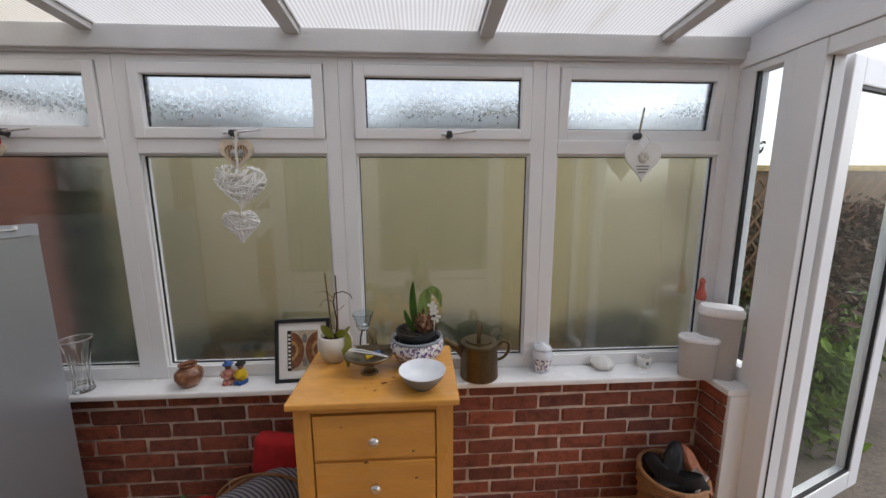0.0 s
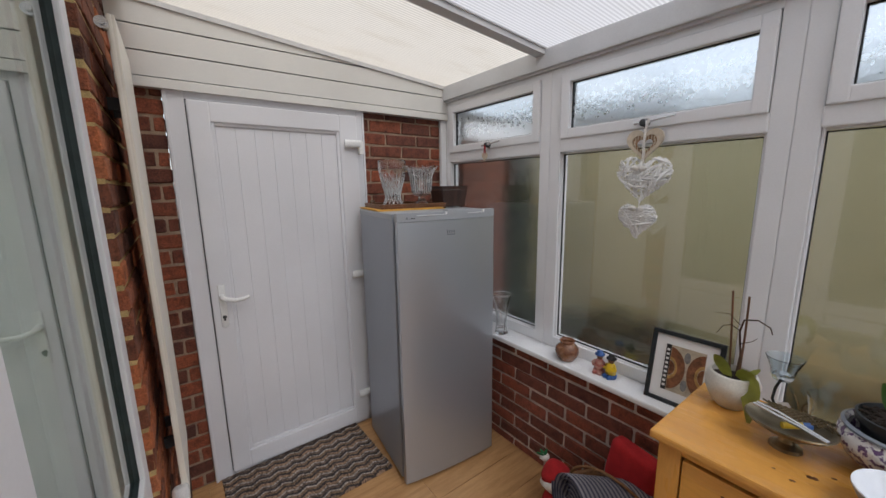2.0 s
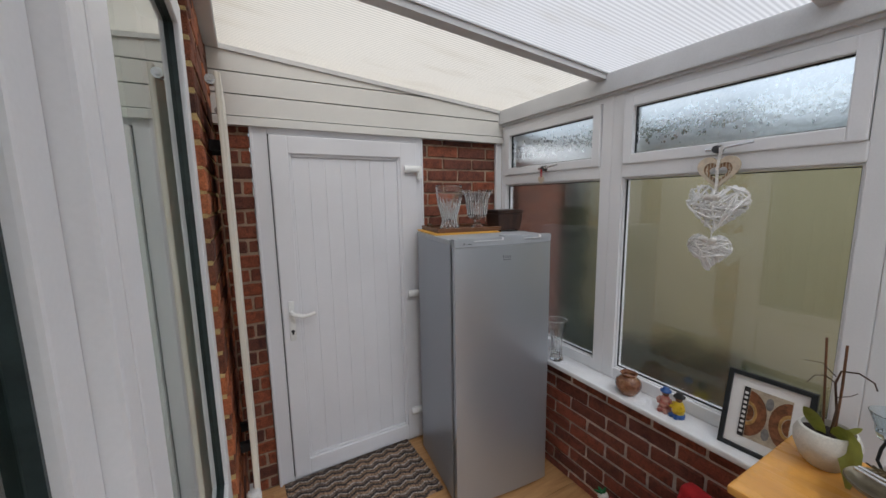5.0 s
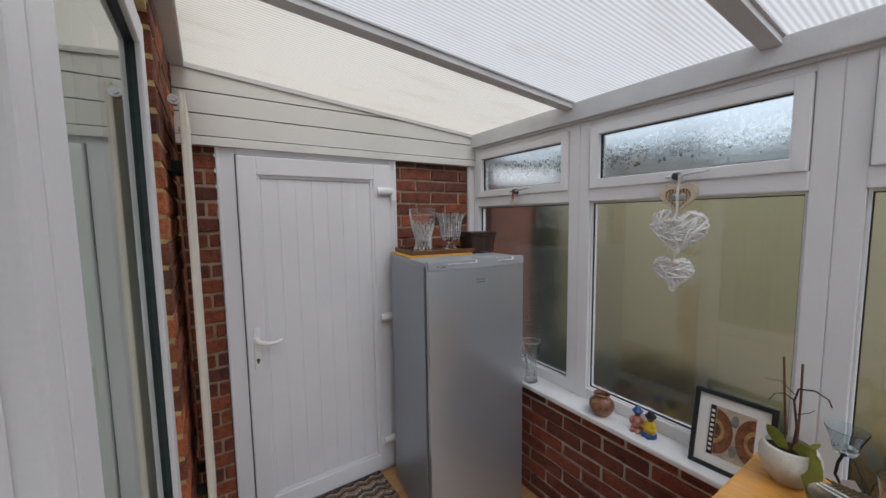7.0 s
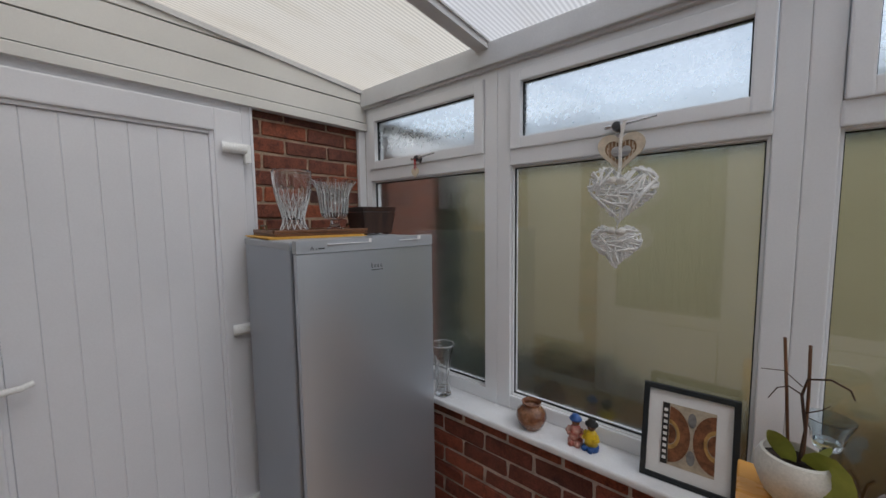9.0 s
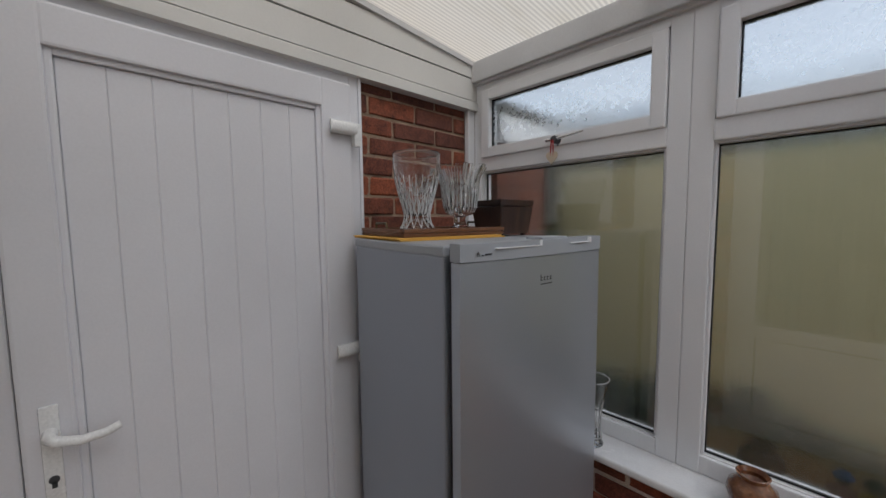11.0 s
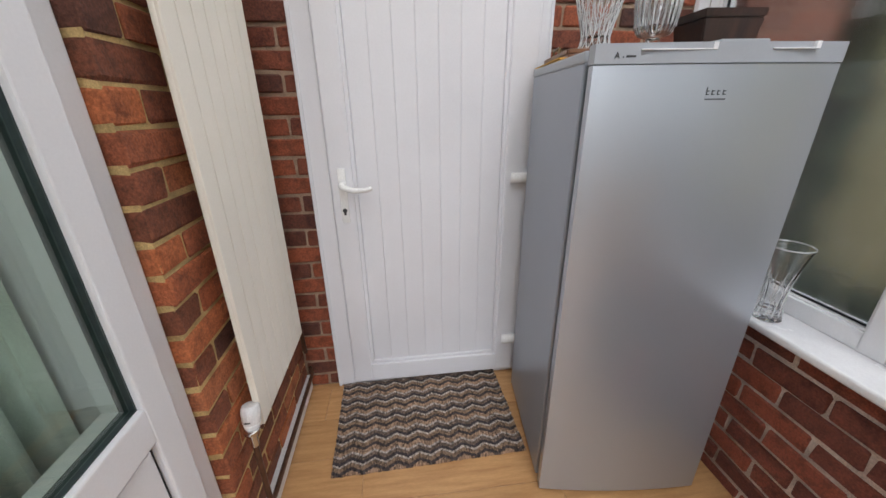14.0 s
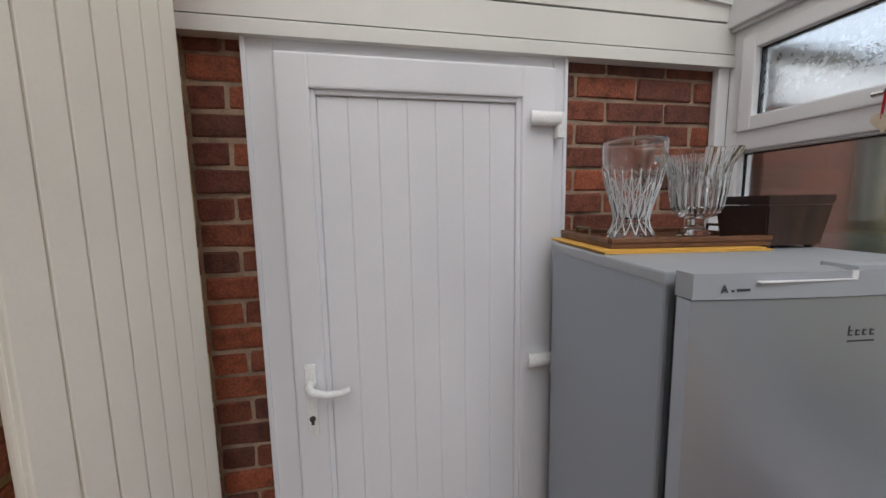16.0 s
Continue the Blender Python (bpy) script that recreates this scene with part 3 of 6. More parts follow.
tagged(part("head_beam", boxes((X_EAST - 0.012, X_EAST + 0.075, Y_HOUSE, 1.80, 2.062, 2.125), (X_EAST - 0.002, X_EAST + 0.07, Y_HOUSE, 1.80, 2.125, 2.33), bevel=0.005), UPVC), "white plastic beam over the garden door", "beam", kind="structure")
# unseen panel, added in place of solid wall so more light enters from the east
side = thing("window_7", "unseen plain glazed side panel, added to let light in beside the garden door", "window", None, "", "structure")
part("window_frame", boxes((X_EAST, X_EAST + 0.07, Y_HOUSE, 0.15, 0, 2.06), (X_EAST, X_EAST + 0.07, 0.45, 0.498, 0, 2.06), (X_EAST + 0.001, X_EAST + 0.07, 0.148, 0.452, 0, 0.08), (X_EAST + 0.001, X_EAST + 0.07, 0.148, 0.452, 1.99, 2.06), bevel=0.004), UPVC, side)
p = part("pane", boxes((X_EAST + 0.03, X_EAST + 0.036, 0.148, 0.452, 0.078, 1.992)), CLEAR, side, "clear glass pane")
p.visible_shadow = False

# ---- glazed screen in the house wall ----
screen = thing("window_6", "white plastic glazed screen into the house, closed", "window", pose(0, Y_HOUSE - 0.035, 0), "", "structure")
part("outer_frame", boxes((-1.178, -1.10, -0.07, 0.0, 0.0, 2.2), (0.93, 1.0, -0.07, 0.0, 0.0, 2.2), (-1.102, 0.932, -0.07, -0.001, 2.13, 2.2), (-1.102, 0.932, -0.07, -0.001, 0, 0.05), bevel=0.005), UPVC, screen)


def glazed_leaf(x0, x1, stile, front):
    lf = part("leaf_frame", boxes((x0, x0 + stile, -0.06, front, 0.05, 2.13), (x1 - 0.075, x1, -0.06, front, 0.05, 2.13), (x0 + stile - 0.005, x1 - 0.07, -0.06, front - 0.0005, 2.06, 2.13), (x0 + stile - 0.005, x1 - 0.07, -0.06, front - 0.0005, 0.05, 0.12), (x0 + stile - 0.005, x1 - 0.07, -0.06, front - 0.0005, 0.672, 0.757), bevel=0.005), UPVC, screen)
    xa, xb = x0 + stile, x1 - 0.075
    part("gasket", boxes((xa - 0.001, xa + 0.004, front - 0.045, front - 0.012, 0.755, 2.062), (xb - 0.004, xb + 0.001, front - 0.045, front - 0.012, 0.755, 2.062), (xa + 0.003, xb - 0.003, front - 0.045, front - 0.0125, 0.755, 0.760), (xa + 0.003, xb - 0.003, front - 0.045, front - 0.0125, 2.057, 2.062)), GREEN_SEAL, lf, "dark rubber gasket")
    pn = part("pane", boxes((xa + 0.002, xb - 0.002, front - 0.028, front - 0.022, 0.757, 2.060)), TINTED, lf, "green-tinted clear glass pane")
    pn.visible_shadow = False
    part("lower_panel", boxes((xa + 0.010, xb - 0.010, -0.05, front - 0.010, 0.131, 0.661), bevel=0.003), UPVC, lf)
    part("panel_gasket", boxes((xa - 0.005, xb + 0.005, -0.05, front - 0.016, 0.118, 0.676)), BLACK, lf, "black rubber gasket")


glazed_leaf(-1.103, -0.279, 0.075, 0.022)
glazed_leaf(-0.2335, 0.93, 0.055, 0.0)
part("mullion", boxes((-0.2785, -0.234, -0.07, 0.0215, 0.05, 2.13), bevel=0.005), UPVC, screen)
part("inner_lining", boxes((-1.13, -1.05, -0.30, -0.072, 0.0, 2.2), (0.9, 0.98, -0.30, -0.072, 0.0, 2.2), bevel=0.004), UPVC, screen)
# the room behind, dim
tagged(part("wall_room", boxes((-2.1, 1.9, -2.6, -2.5, 0, 2.5), (-2.1, -2.0, -2.5, -0.21, 0, 2.5), (1.8, 1.9, -2.5, -0.21, 0, 2.5)), PLASTER), "plain walls of the dim room in the house", "wall", kind="structure")
tagged(part("floor_room", boxes((-2.1, 1.9, -2.6, -0.205, -0.08, 0.0)), CURTAIN), "plain green carpet of the room in the house", "floor", kind="structure")
tagged(part("ceiling_room", boxes((-2.1, 1.9, -2.6, -0.205, 2.5, 2.6)), PLASTER), "plain ceiling of the room in the house", "ceiling", kind="structure")


def drape(name, x0, x1, y, z0, z1, label):
    bm = bmesh.new()
    n = 70
    rows = []
    for k, z in enumerate((z0, (z0 + z1) / 2, z1)):
        rows.append([bm.verts.new((x0 + (x1 - x0) * i / n, y + 0.025 * math.sin(i * 0.85 + k * 0.3) + 0.012 * math.sin(i * 2.1), z)) for i in range(n + 1)])
    for a, b in zip(rows, rows[1:]):
        for i in range(n):
            bm.faces.new((a[i], a[i + 1], b[i + 1], b[i]))
    ob = part(name, bm, CURTAIN, None, smooth=True)
    so = ob.modifiers.new("cloth", 'SOLIDIFY')
    so.thickness = 0.003
    return tagged(ob, label, "curtain")


drape("curtain", -1.042, -0.30, -0.085, 0.02, 2.15, "pale grey-green curtain hanging behind the house glazing")

# ---- tall freezer ----
LIP = surf("white_plastic_edge", (0.8, 0.8, 0.81), 0.3, var=0.03, scale=8, bump=0.01)
freezer = thing("freezer", "tall silver upright freezer standing askew by the door", "freezer", pose(-1.324, 1.037, 0, 0, 0, -6.4))
FW, FD, FH = 0.548, 0.48, 1.420
part("cabinet", boxes((-FD, 0.004, 0.0, FW, 0.02, FH - 0.034), bevel=0.006), STEEL_SHADED, freezer)
part("worktop", boxes((-FD - 0.002, 0.004, -0.002, FW + 0.002, FH - 0.036, FH - 0.010), bevel=0.005), PLASTIC_GREY, freezer)
part("door_seal", boxes((-0.002, 0.028, 0.016, FW - 0.016, 0.04, FH - 0.020)), DARKGREY, freezer, "dark rubber door seal")
bm = bmesh.new()
arc = [(0.058 + 0.014 * (1 - ((2 * k / 16) - 1) ** 2), FW * (1 - k / 16)) for k in range(17)]
prism(bm, [(0.027, 0.002), (0.027, FW - 0.002)] + arc, "z", 0.02, FH - 0.046)
fd = part("freezer_door", bm, STEEL, freezer, smooth=True)
bm = bmesh.new()
prism(bm, [(0.025, 0.0), (0.025, FW)] + [(x + 0.003, y) for x, y in arc], "z", FH - 0.044, FH - 0.004)
box(bm, 0.016, 0.070, 0.262, 0.368, FH - 0.01, FH + 0.002, 0.003)
part("top_trim", bm, PLASTIC_GREY, fd, smooth=True)
for y0, y1 in ((0.095, 0.255), (0.375, 0.475)):
    part("grip_recess", boxes((0.05, 0.0765, y0, y1, FH - 0.0185, FH - 0.016), (0.05, 0.0765, y1 - 0.010, y1, FH - 0.016, FH - 0.004), bevel=0.001), LIP, fd, "white grip edge")
bm = bmesh.new()
for k, w in enumerate((0.007, 0.007, 0.006, 0.007)):
    y0 = 0.254 + k * 0.0125
    box(bm, 0.0705, 0.0728, y0, y0 + 0.002, 1.312, 1.322 if k else 1.328)
    box(bm, 0.0705, 0.0728, y0, y0 + w, 1.312, 1.314)
    box(bm, 0.0705, 0.0728, y0, y0 + w, 1.319, 1.321)
box(bm, 0.0705, 0.0728, 0.254, 0.300, 1.302, 1.3045)
part("badge", bm, DARKGREY, fd, "dark badge")


def lettering(name, text, size, material, parent, m):
    cu = bpy.data.curves.new(name, 'FONT')
    cu.body, cu.size, cu.extrude = text, size, 0.0004
    tmp = new(name + "_text", cu)
    me = bpy.data.meshes.new_from_object(tmp.evaluated_get(bpy.context.evaluated_depsgraph_get()))
    bpy.data.objects.remove(tmp)
    me.materials.clear()
    me.materials.append(material)
    ob = new(name, me)
    ob.parent = parent
    ob.matrix_basis = m
    return ob


lettering("class_letter", "A", 0.017, DARKGREY, fd, Matrix(((0, 0, 1, 0.0675), (1, 0, 0, 0.040), (0, 1, 0, FH - 0.033), (0, 0, 0, 1))))
part("class_bar", boxes((0.065, 0.0685, 0.058, 0.0605, FH - 0.032, FH - 0.0295), (0.065, 0.0690, 0.066, 0.086, FH - 0.0315, FH - 0.0275)), DARKGREY, fd)
part("plinth", boxes((-0.03, 0.03, 0.02, FW - 0.02, 0.0, 0.03)), DARKGREY, freezer)

# ---- vertical radiator on the house wall ----
rad = thing("radiator", "tall cream vertical panel radiator on the brick wall", "radiator", pose(0, 0, 0))
RX0, RX1, RZ0, RZ1 = -1.772, -1.297, 0.415, 2.035
bm = boxes((RX0, RX1, 0.138, 0.150, RZ0, RZ1), bevel=0.004)
part("panel", bm, CREAM, rad)
n_r = 7
for k in range(n_r):
    x0 = RX0 + (RX1 - RX0) * k / n_r
    x1 = RX0 + (RX1 - RX0) * (k + 1) / n_r
    part("flute", boxes((x0 + 0.002, x1 - 0.002, 0.146, 0.157, RZ0 + 0.001, RZ1 - 0.001), bevel=0.0025), CREAM, rad)
for x, zb in ((-1.66, 1.8), (-1.50, 1.8), (-1.66, 0.55), (-1.50, 0.55)):
    part("bracket", boxes((x, x + 0.02, Y_HOUSE, 0.14, zb, zb + 0.04)), DARKGREY, rad)
for x, z in ((-1.80, 2.01), (-1.285, 2.0)):
    bm = bmesh.new()
    tube(bm, [(x - 0.012, 0.128, z), (x + 0.014, 0.128, z)], 0.016, 14)
    tube(bm, [(x - 0.02, 0.128, z), (x + 0.022, 0.128, z)], 0.008, 10)
    part("bleed_valve", bm, CHROME, rad, "chrome bleed valve", True)

valve = thing("radiator_valve", "white thermostatic radiator valve on copper pipe", "valve", pose(-1.262, 0.135, 0.40))
bm = bmesh.new()
lathe(bm, [(0.017, 0.035), (0.020, 0.04), (0.023, 0.050), (0.0215, 0.053), (0.024, 0.056), (0.0255, 0.088), (0.024, 0.104), (0.020, 0.109), (0.0, 0.110)], 24, flute=lambda a, h, r: r * (1 + (0.04 * math.cos(12 * a) if 0.05 < h < 0.11 else 0)))
vh = part("head", bm, WHITE_GLOSS, valve, smooth=True)
vh.matrix_basis = pose(0, 0, 0, 0, -14, 0)
bm = bmesh.new()
lathe(bm, [(0.0, 0.026), (0.019, 0.026), (0.021, 0.030), (0.021, 0.038), (0.017, 0.041), (0.0, 0.041)], 20)
part("collar", bm, CHROME, valve, "chrome collar", True)
part("dial_mark", boxes((0.0235, 0.0258, -0.010, 0.006, 0.064, 0.067)), DARKGREY, vh, "dark setting mark")
bm = bmesh.new()
tube(bm, [(0, 0, -0.02), (0, 0, 0.036)], 0.012, 14)
tube(bm, [(0, 0, 0.012), (-0.05, 0, 0.012)], 0.009, 12)
part("body", bm, CHROME, valve, "chrome valve body", True)
bm = bmesh.new()
tube(bm, [(0, 0, -0.01), (0, 0, -0.25), (-0.004, 0, -0.275), (-0.03, 0, -0.285), (-0.62, 0, -0.285), (-0.66, -0.02, -0.285)], 0.0085, 10)
part("pipe", bm, COPPER_PIPE, valve, "dark tarnished copper pipe", True)
bm = bmesh.new()
tube(bm, [(-0.56, 0.0, 0.01), (-0.57, 0.0, -0.1), (-0.575, 0, -0.13), (-0.62, -0.02, -0.13)], 0.0085, 10)
part("return_pipe", bm, COPPER_PIPE, valve, "dark tarnished copper pipe", True)

# ---- door mat ----
def mat_fibres():
    m = bpy.data.materials.new("chevron_mat")
    m.use_nodes = True
    nt = m.node_tree
    nd, ln = nt.nodes, nt.links
    b = nd["Principled BSDF"]
    tc = nd.new("ShaderNodeTexCoord")
    sx = nd.new("ShaderNodeSeparateXYZ")
    ln.new(tc.outputs["Object"], sx.inputs[0])
    pp = nd.new("ShaderNodeMath")
    pp.operation = 'PINGPONG'
    pp.inputs[1].default_value = 0.044
    ln.new(sx.outputs["Y"], pp.inputs[0])
    nz = nd.new("ShaderNodeTexNoise")
    nz.inputs["Scale"].default_value, nz.inputs["Detail"].default_value = 160, 3
    ln.new(tc.outputs["Object"], nz.inputs["Vector"])
    a = nd.new("ShaderNodeMath")
    a.operation = 'MULTIPLY_ADD'
    a.inputs[1].default_value = 0.50
    ln.new(pp.outputs[0], a.inputs[0])
    ln.new(sx.outputs["X"], a.inputs[2])
    c = nd.new("ShaderNodeMath")
    c.operation = 'MULTIPLY_ADD'
    c.inputs[1].default_value = 0.014
    ln.new(nz.outputs["Fac"], c.inputs[0])
    ln.new(a.outputs[0], c.inputs[2])
    fr = nd.new("ShaderNodeMath")
    fr.operation = 'MULTIPLY'
    fr.inputs[1].default_value = 1 / 0.102
    ln.new(c.outputs[0], fr.inputs[0])
    f2 = nd.new("ShaderNodeMath")
    f2.operation = 'FRACT'
    ln.new(fr.outputs[0], f2.inputs[0])
    cr = nd.new("ShaderNodeValToRGB")
    cr.color_ramp.interpolation = 'CONSTANT'
    cols = [(0.0, (0.040, 0.032, 0.034)), (0.13, (0.36, 0.31, 0.27)), (0.22, (0.19, 0.125, 0.080)), (0.40, (0.050, 0.038, 0.036)), (0.54, (0.27, 0.175, 0.115)), (0.74, (0.33, 0.285, 0.25)), (0.84, (0.13, 0.092, 0.070))]
    while len(cr.color_ramp.elements) < len(cols):
        cr.color_ramp.elements.new(0.5)
    for e, (p0, col) in zip(cr.color_ramp.elements, cols):
        e.position, e.color = p0, (*col, 1)
    ln.new(f2.outputs[0], cr.inputs[0])
    loop = nd.new("ShaderNodeMapping")
    loop.inputs["Scale"].default_value = (105, 190, 1)
    ln.new(tc.outputs["Object"], loop.inputs["Vector"])
    n3 = nd.new("ShaderNodeTexVoronoi")
    n3.inputs["Scale"].default_value = 1.0
    ln.new(loop.outputs[0], n3.inputs["Vector"])
    one = nd.new("ShaderNodeSeparateColor")
    ln.new(n3.outputs["Color"], one.inputs[0])
    hs = nd.new("ShaderNodeHueSaturation")
    mr = nd.new("ShaderNodeMapRange")
    mr.inputs[1].default_value, mr.inputs[2].default_value, mr.inputs[3].default_value, mr.inputs[4].default_value = 0.0, 1.0, 0.35, 1.75
    ln.new(one.outputs[0], mr.inputs[0])
    ln.new(mr.outputs[0], hs.inputs["Value"])
    ln.new(cr.outputs["Color"], hs.inputs["Color"])
    ln.new(hs.outputs["Color"], b.inputs["Base Color"])
    b.inputs["Roughness"].default_value = 0.95
    bp = nd.new("ShaderNodeBump")
    bp.inputs["Strength"].default_value, bp.inputs["Distance"].default_value = 0.9, 0.006
    bp.invert = True
    ln.new(n3.outputs["Distance"], bp.inputs["Height"])
    ln.new(bp.outputs[0], b.inputs["Normal"])
    return m


bm = bmesh.new()
n = 60
rngm = random.Random(4)
edge = []
for i in range(n):
    edge.append((-0.245 + 0.49 * i / n, -0.38))
for i in range(n):
    edge.append((0.245, -0.38 + 0.76 * i / n))
for i in range(n):
    edge.append((0.245 - 0.49 * i / n, 0.38))
for i in range(n):
    edge.append((-0.245, 0.38 - 0.76 * i / n))
edge = [(x + rngm.uniform(-0.002, 0.002), y + rngm.uniform(-0.002, 0.002)) for x, y in edge]
ring(bm, [[(x, y, 0) for x, y in edge], [(x, y, 0.009) for x, y in edge], [(x * 0.985, y * 0.99, 0.012) for x, y in edge]])
doormat = part("doormat", bm, mat_fibres())
doormat.matrix_basis = pose(-1.668, 0.655, 0.001, 0, 0, 1.5)
tagged(doormat, "brown and grey chevron woven mat before the white door", "mat")

# ---- chest of drawers ----
DT = 0.875
chest = thing("chest_of_drawers", "honey pine chest of drawers with knots and metal knobs", "chest of drawers", pose(-0.217, 1.205, 0))
CW, CD = 0.552, 0.41
part("top", boxes((0, CW, 0, CD, DT - 0.022, DT), bevel=0.006), PINE, chest)
part("side", boxes((0.022, 0.042, 0.024, CD - 0.01, 0.02, DT - 0.022), bevel=0.002), PINE_UP, chest)
part("side", boxes((CW - 0.042, CW - 0.022, 0.024, CD - 0.01, 0.02, DT - 0.022), bevel=0.002), PINE_UP, chest)
part("back", boxes((0.042, CW - 0.042, CD - 0.02, CD - 0.012, 0.05, DT - 0.022)), PINE_UP, chest)
for x0 in (0.02, CW - 0.075):
    part("stile", boxes((x0, x0 + 0.055, 0.018, 0.04, 0.0, DT - 0.022), bevel=0.002), PINE_UP, chest)
part("rail", boxes((0.075, CW - 0.075, 0.02, 0.04, DT - 0.045, DT - 0.022), bevel=0.002), PINE, chest)
z = DT - 0.048
for k, h in enumerate((0.17, 0.17, 0.20, 0.20)):
    dr = part("drawer", boxes((0.0795, CW - 0.0795, 0.016, 0.036, z - h + 0.0075, z - 0.0045), bevel=0.003), PINE, chest)
    part("rail", boxes((0.075, CW - 0.075, 0.024, 0.05, z - h - 0.004, z - h + 0.010)), PINE, chest)
    bm = bmesh.new()
    lathe(bm, [(0.006, 0.0), (0.006, 0.012), (0.015, 0.018), (0.017, 0.025), (0.012, 0.031), (0.0, 0.033)], 20)
    for v in bm.verts:
        v.co = Vector((CW / 2 + v.co.x, 0.014 - v.co.z, z - h / 2 + v.co.y))
    part("knob", bm, CHROME, dr, "satin metal knob", True)
    for kx, kz, kr in (((0.245, 0.165, 0.004), (0.41, 0.10, 0.003)) if k % 2 else ((0.17, 0.125, 0.0025), (0.40, 0.03, 0.003))):
        bm = bmesh.new()
        lathe(bm, [(kr, 0.0), (kr * 0.9, 0.0005), (0.0, 0.0006)], 10, flute=lambda a, h_, r: r * (0.7 + 1.1 * abs(math.cos(a - 0.3))))
        for v in bm.verts:
            v.co = Vector((kx + v.co.x, 0.0158 - v.co.z, z - h + kz + v.co.y))
        part("knot", bm, KNOT, dr, "dark knot in the pine")
    z -= h
for kx, ky, kr in ((0.30, 0.115, 0.0055), (0.275, 0.07, 0.003), (0.33, 0.15, 0.0025), (0.24, 0.085, 0.002)):
    bm = bmesh.new()
    lathe(bm, [(kr, DT + 0.0002), (kr * 0.9, DT + 0.0006), (0.0, DT + 0.0007)], 10, (kx, ky, 0), flute=lambda a, h, r: r * (0.7 + 1.3 * abs(math.cos(a - 0.4))))
    part("knot", bm, KNOT, chest, "dark knot in the pine")

# ---- outside ----
GROUND = surf("damp_paving", (0.13, 0.105, 0.08), 0.8, var=0.3, scale=2, grain=0.2, gscale=50, bump=0.1)
tagged(part("ground", boxes((-60, 60, -60, 60, -0.35, -0.12)), GROUND), "damp paved ground outside", "ground", kind="structure")
FENCE = surf("weathered_fence_boards", (0.56, 0.475, 0.26), 0.85, var=0.2, scale=3, grain=0.12, gscale=50, bump=0.1, stretch=(1, 1, 6), alt=(0.46, 0.39, 0.205))
LEAF = surf("climber_leaf", (0.045, 0.038, 0.018), 0.85, var=0.4, scale=5, grain=0.1, gscale=40, bump=0.05, alt=(0.12, 0.060, 0.030))
GREEN_CLIMBER = surf("bright_green_leaf", (0.17, 0.27, 0.025), 0.8, var=0.4, scale=5, grain=0.1, gscale=40, bump=0.05, alt=(0.045, 0.075, 0.015))
DARKLEAF = surf("dark_hedge_leaf", (0.034, 0.052, 0.018), 0.7, var=0.3, scale=9, grain=0.2, gscale=60, bump=0.05)


TRELLIS = surf("brown_trellis_wood", (0.22, 0.12, 0.06), 0.8, var=0.2, scale=10, bump=0.05)


def fence_run(name, x0, x1, y, z1, label, step=0.12, mat=FENCE):
    f = thing(name, label, "fence")
    x = x0
    rng = random.Random(7)
    while x < x1:
        part("board", boxes((x, x + step * 0.985, y - 0.01 + rng.uniform(-0.003, 0.003), y + 0.012, -0.12, z1 + rng.uniform(-0.006, 0.006))), mat, f)
        x += step
    for zr in (0.35, 1.4):
        part("rail", boxes((x0, x1, y + 0.014, y + 0.05, zr, zr + 0.08)), mat, f)
    return f


OUT_BRICK = surf("weathered_brick", (0.135, 0.056, 0.036), 0.9, var=0.25, scale=7, grain=0.15, gscale=60, bump=0.1, stretch=(1, 1, 3), alt=(0.085, 0.038, 0.027))
ROOF_DARK = surf("dark_roof_felt", (0.035, 0.036, 0.038), 0.9, var=0.2, scale=12, grain=0.1, bump=0.1)
shed = thing("outbuilding", "brick outbuilding corner with a white fascia under a dark roof edge", "outbuilding")
part("wall", boxes((-2.5, -1.855, 1.912, 2.33, -0.12, 1.845), bevel=0.004), OUT_BRICK, shed)
part("fascia", boxes((-2.5, -1.835, 1.914, 2.62, 1.847, 1.985), bevel=0.004), UPVC, shed, "white plastic fascia board")
bm = bmesh.new()
prism(bm, [(-2.5, 1.987), (-1.815, 1.987), (-1.815, 2.03), (-2.5, 2.10)], "y", 1.914, 2.66)
part("roof", bm, ROOF_DARK, shed, "dark felt roof edge")
fence_run("garden_fence", -4.9, 2.95, 3.35, 1.86, "weathered khaki board fence beyond the windows")


def leaves(name, boxes_, count, size, material, label, category, seed, kind="stuff"):
    """A mass of small folded leaves scattered through rounded volumes."""
    rng = random.Random(seed)
    verts, faces = [], []
    for c, r, part_n in boxes_:
        for _ in range(int(count * part_n)):
            while True:
                p = Vector((rng.uniform(-1, 1), rng.uniform(-1, 1), rng.uniform(-1, 1)))
                if 0.25 < p.length < 1:
                    break
            q = Vector((c[0] + p.x * r[0], c[1] + p.y * r[1], c[2] + p.z * r[2]))
            rot = Euler((rng.uniform(-1.2, 1.2), rng.uniform(-1.2, 1.2), rng.uniform(0, 6.28))).to_matrix()
            s = size * rng.uniform(0.6, 1.3)
            i = len(verts)
            for u, v, w in ((-1, 0, 0), (0, -0.5, 0.12), (1, 0, -0.1), (0, 0.5, 0.12)):
                verts.append(q + rot @ Vector((u, v, w)) * s)
            faces += [(i, i + 1, i + 2), (i, i + 2, i + 3)]
    me = bpy.data.meshes.new(name)
    me.from_pydata(verts, [], faces)
    me.materials.append(material)
    return tagged(new(name, me), label, category, kind=kind)


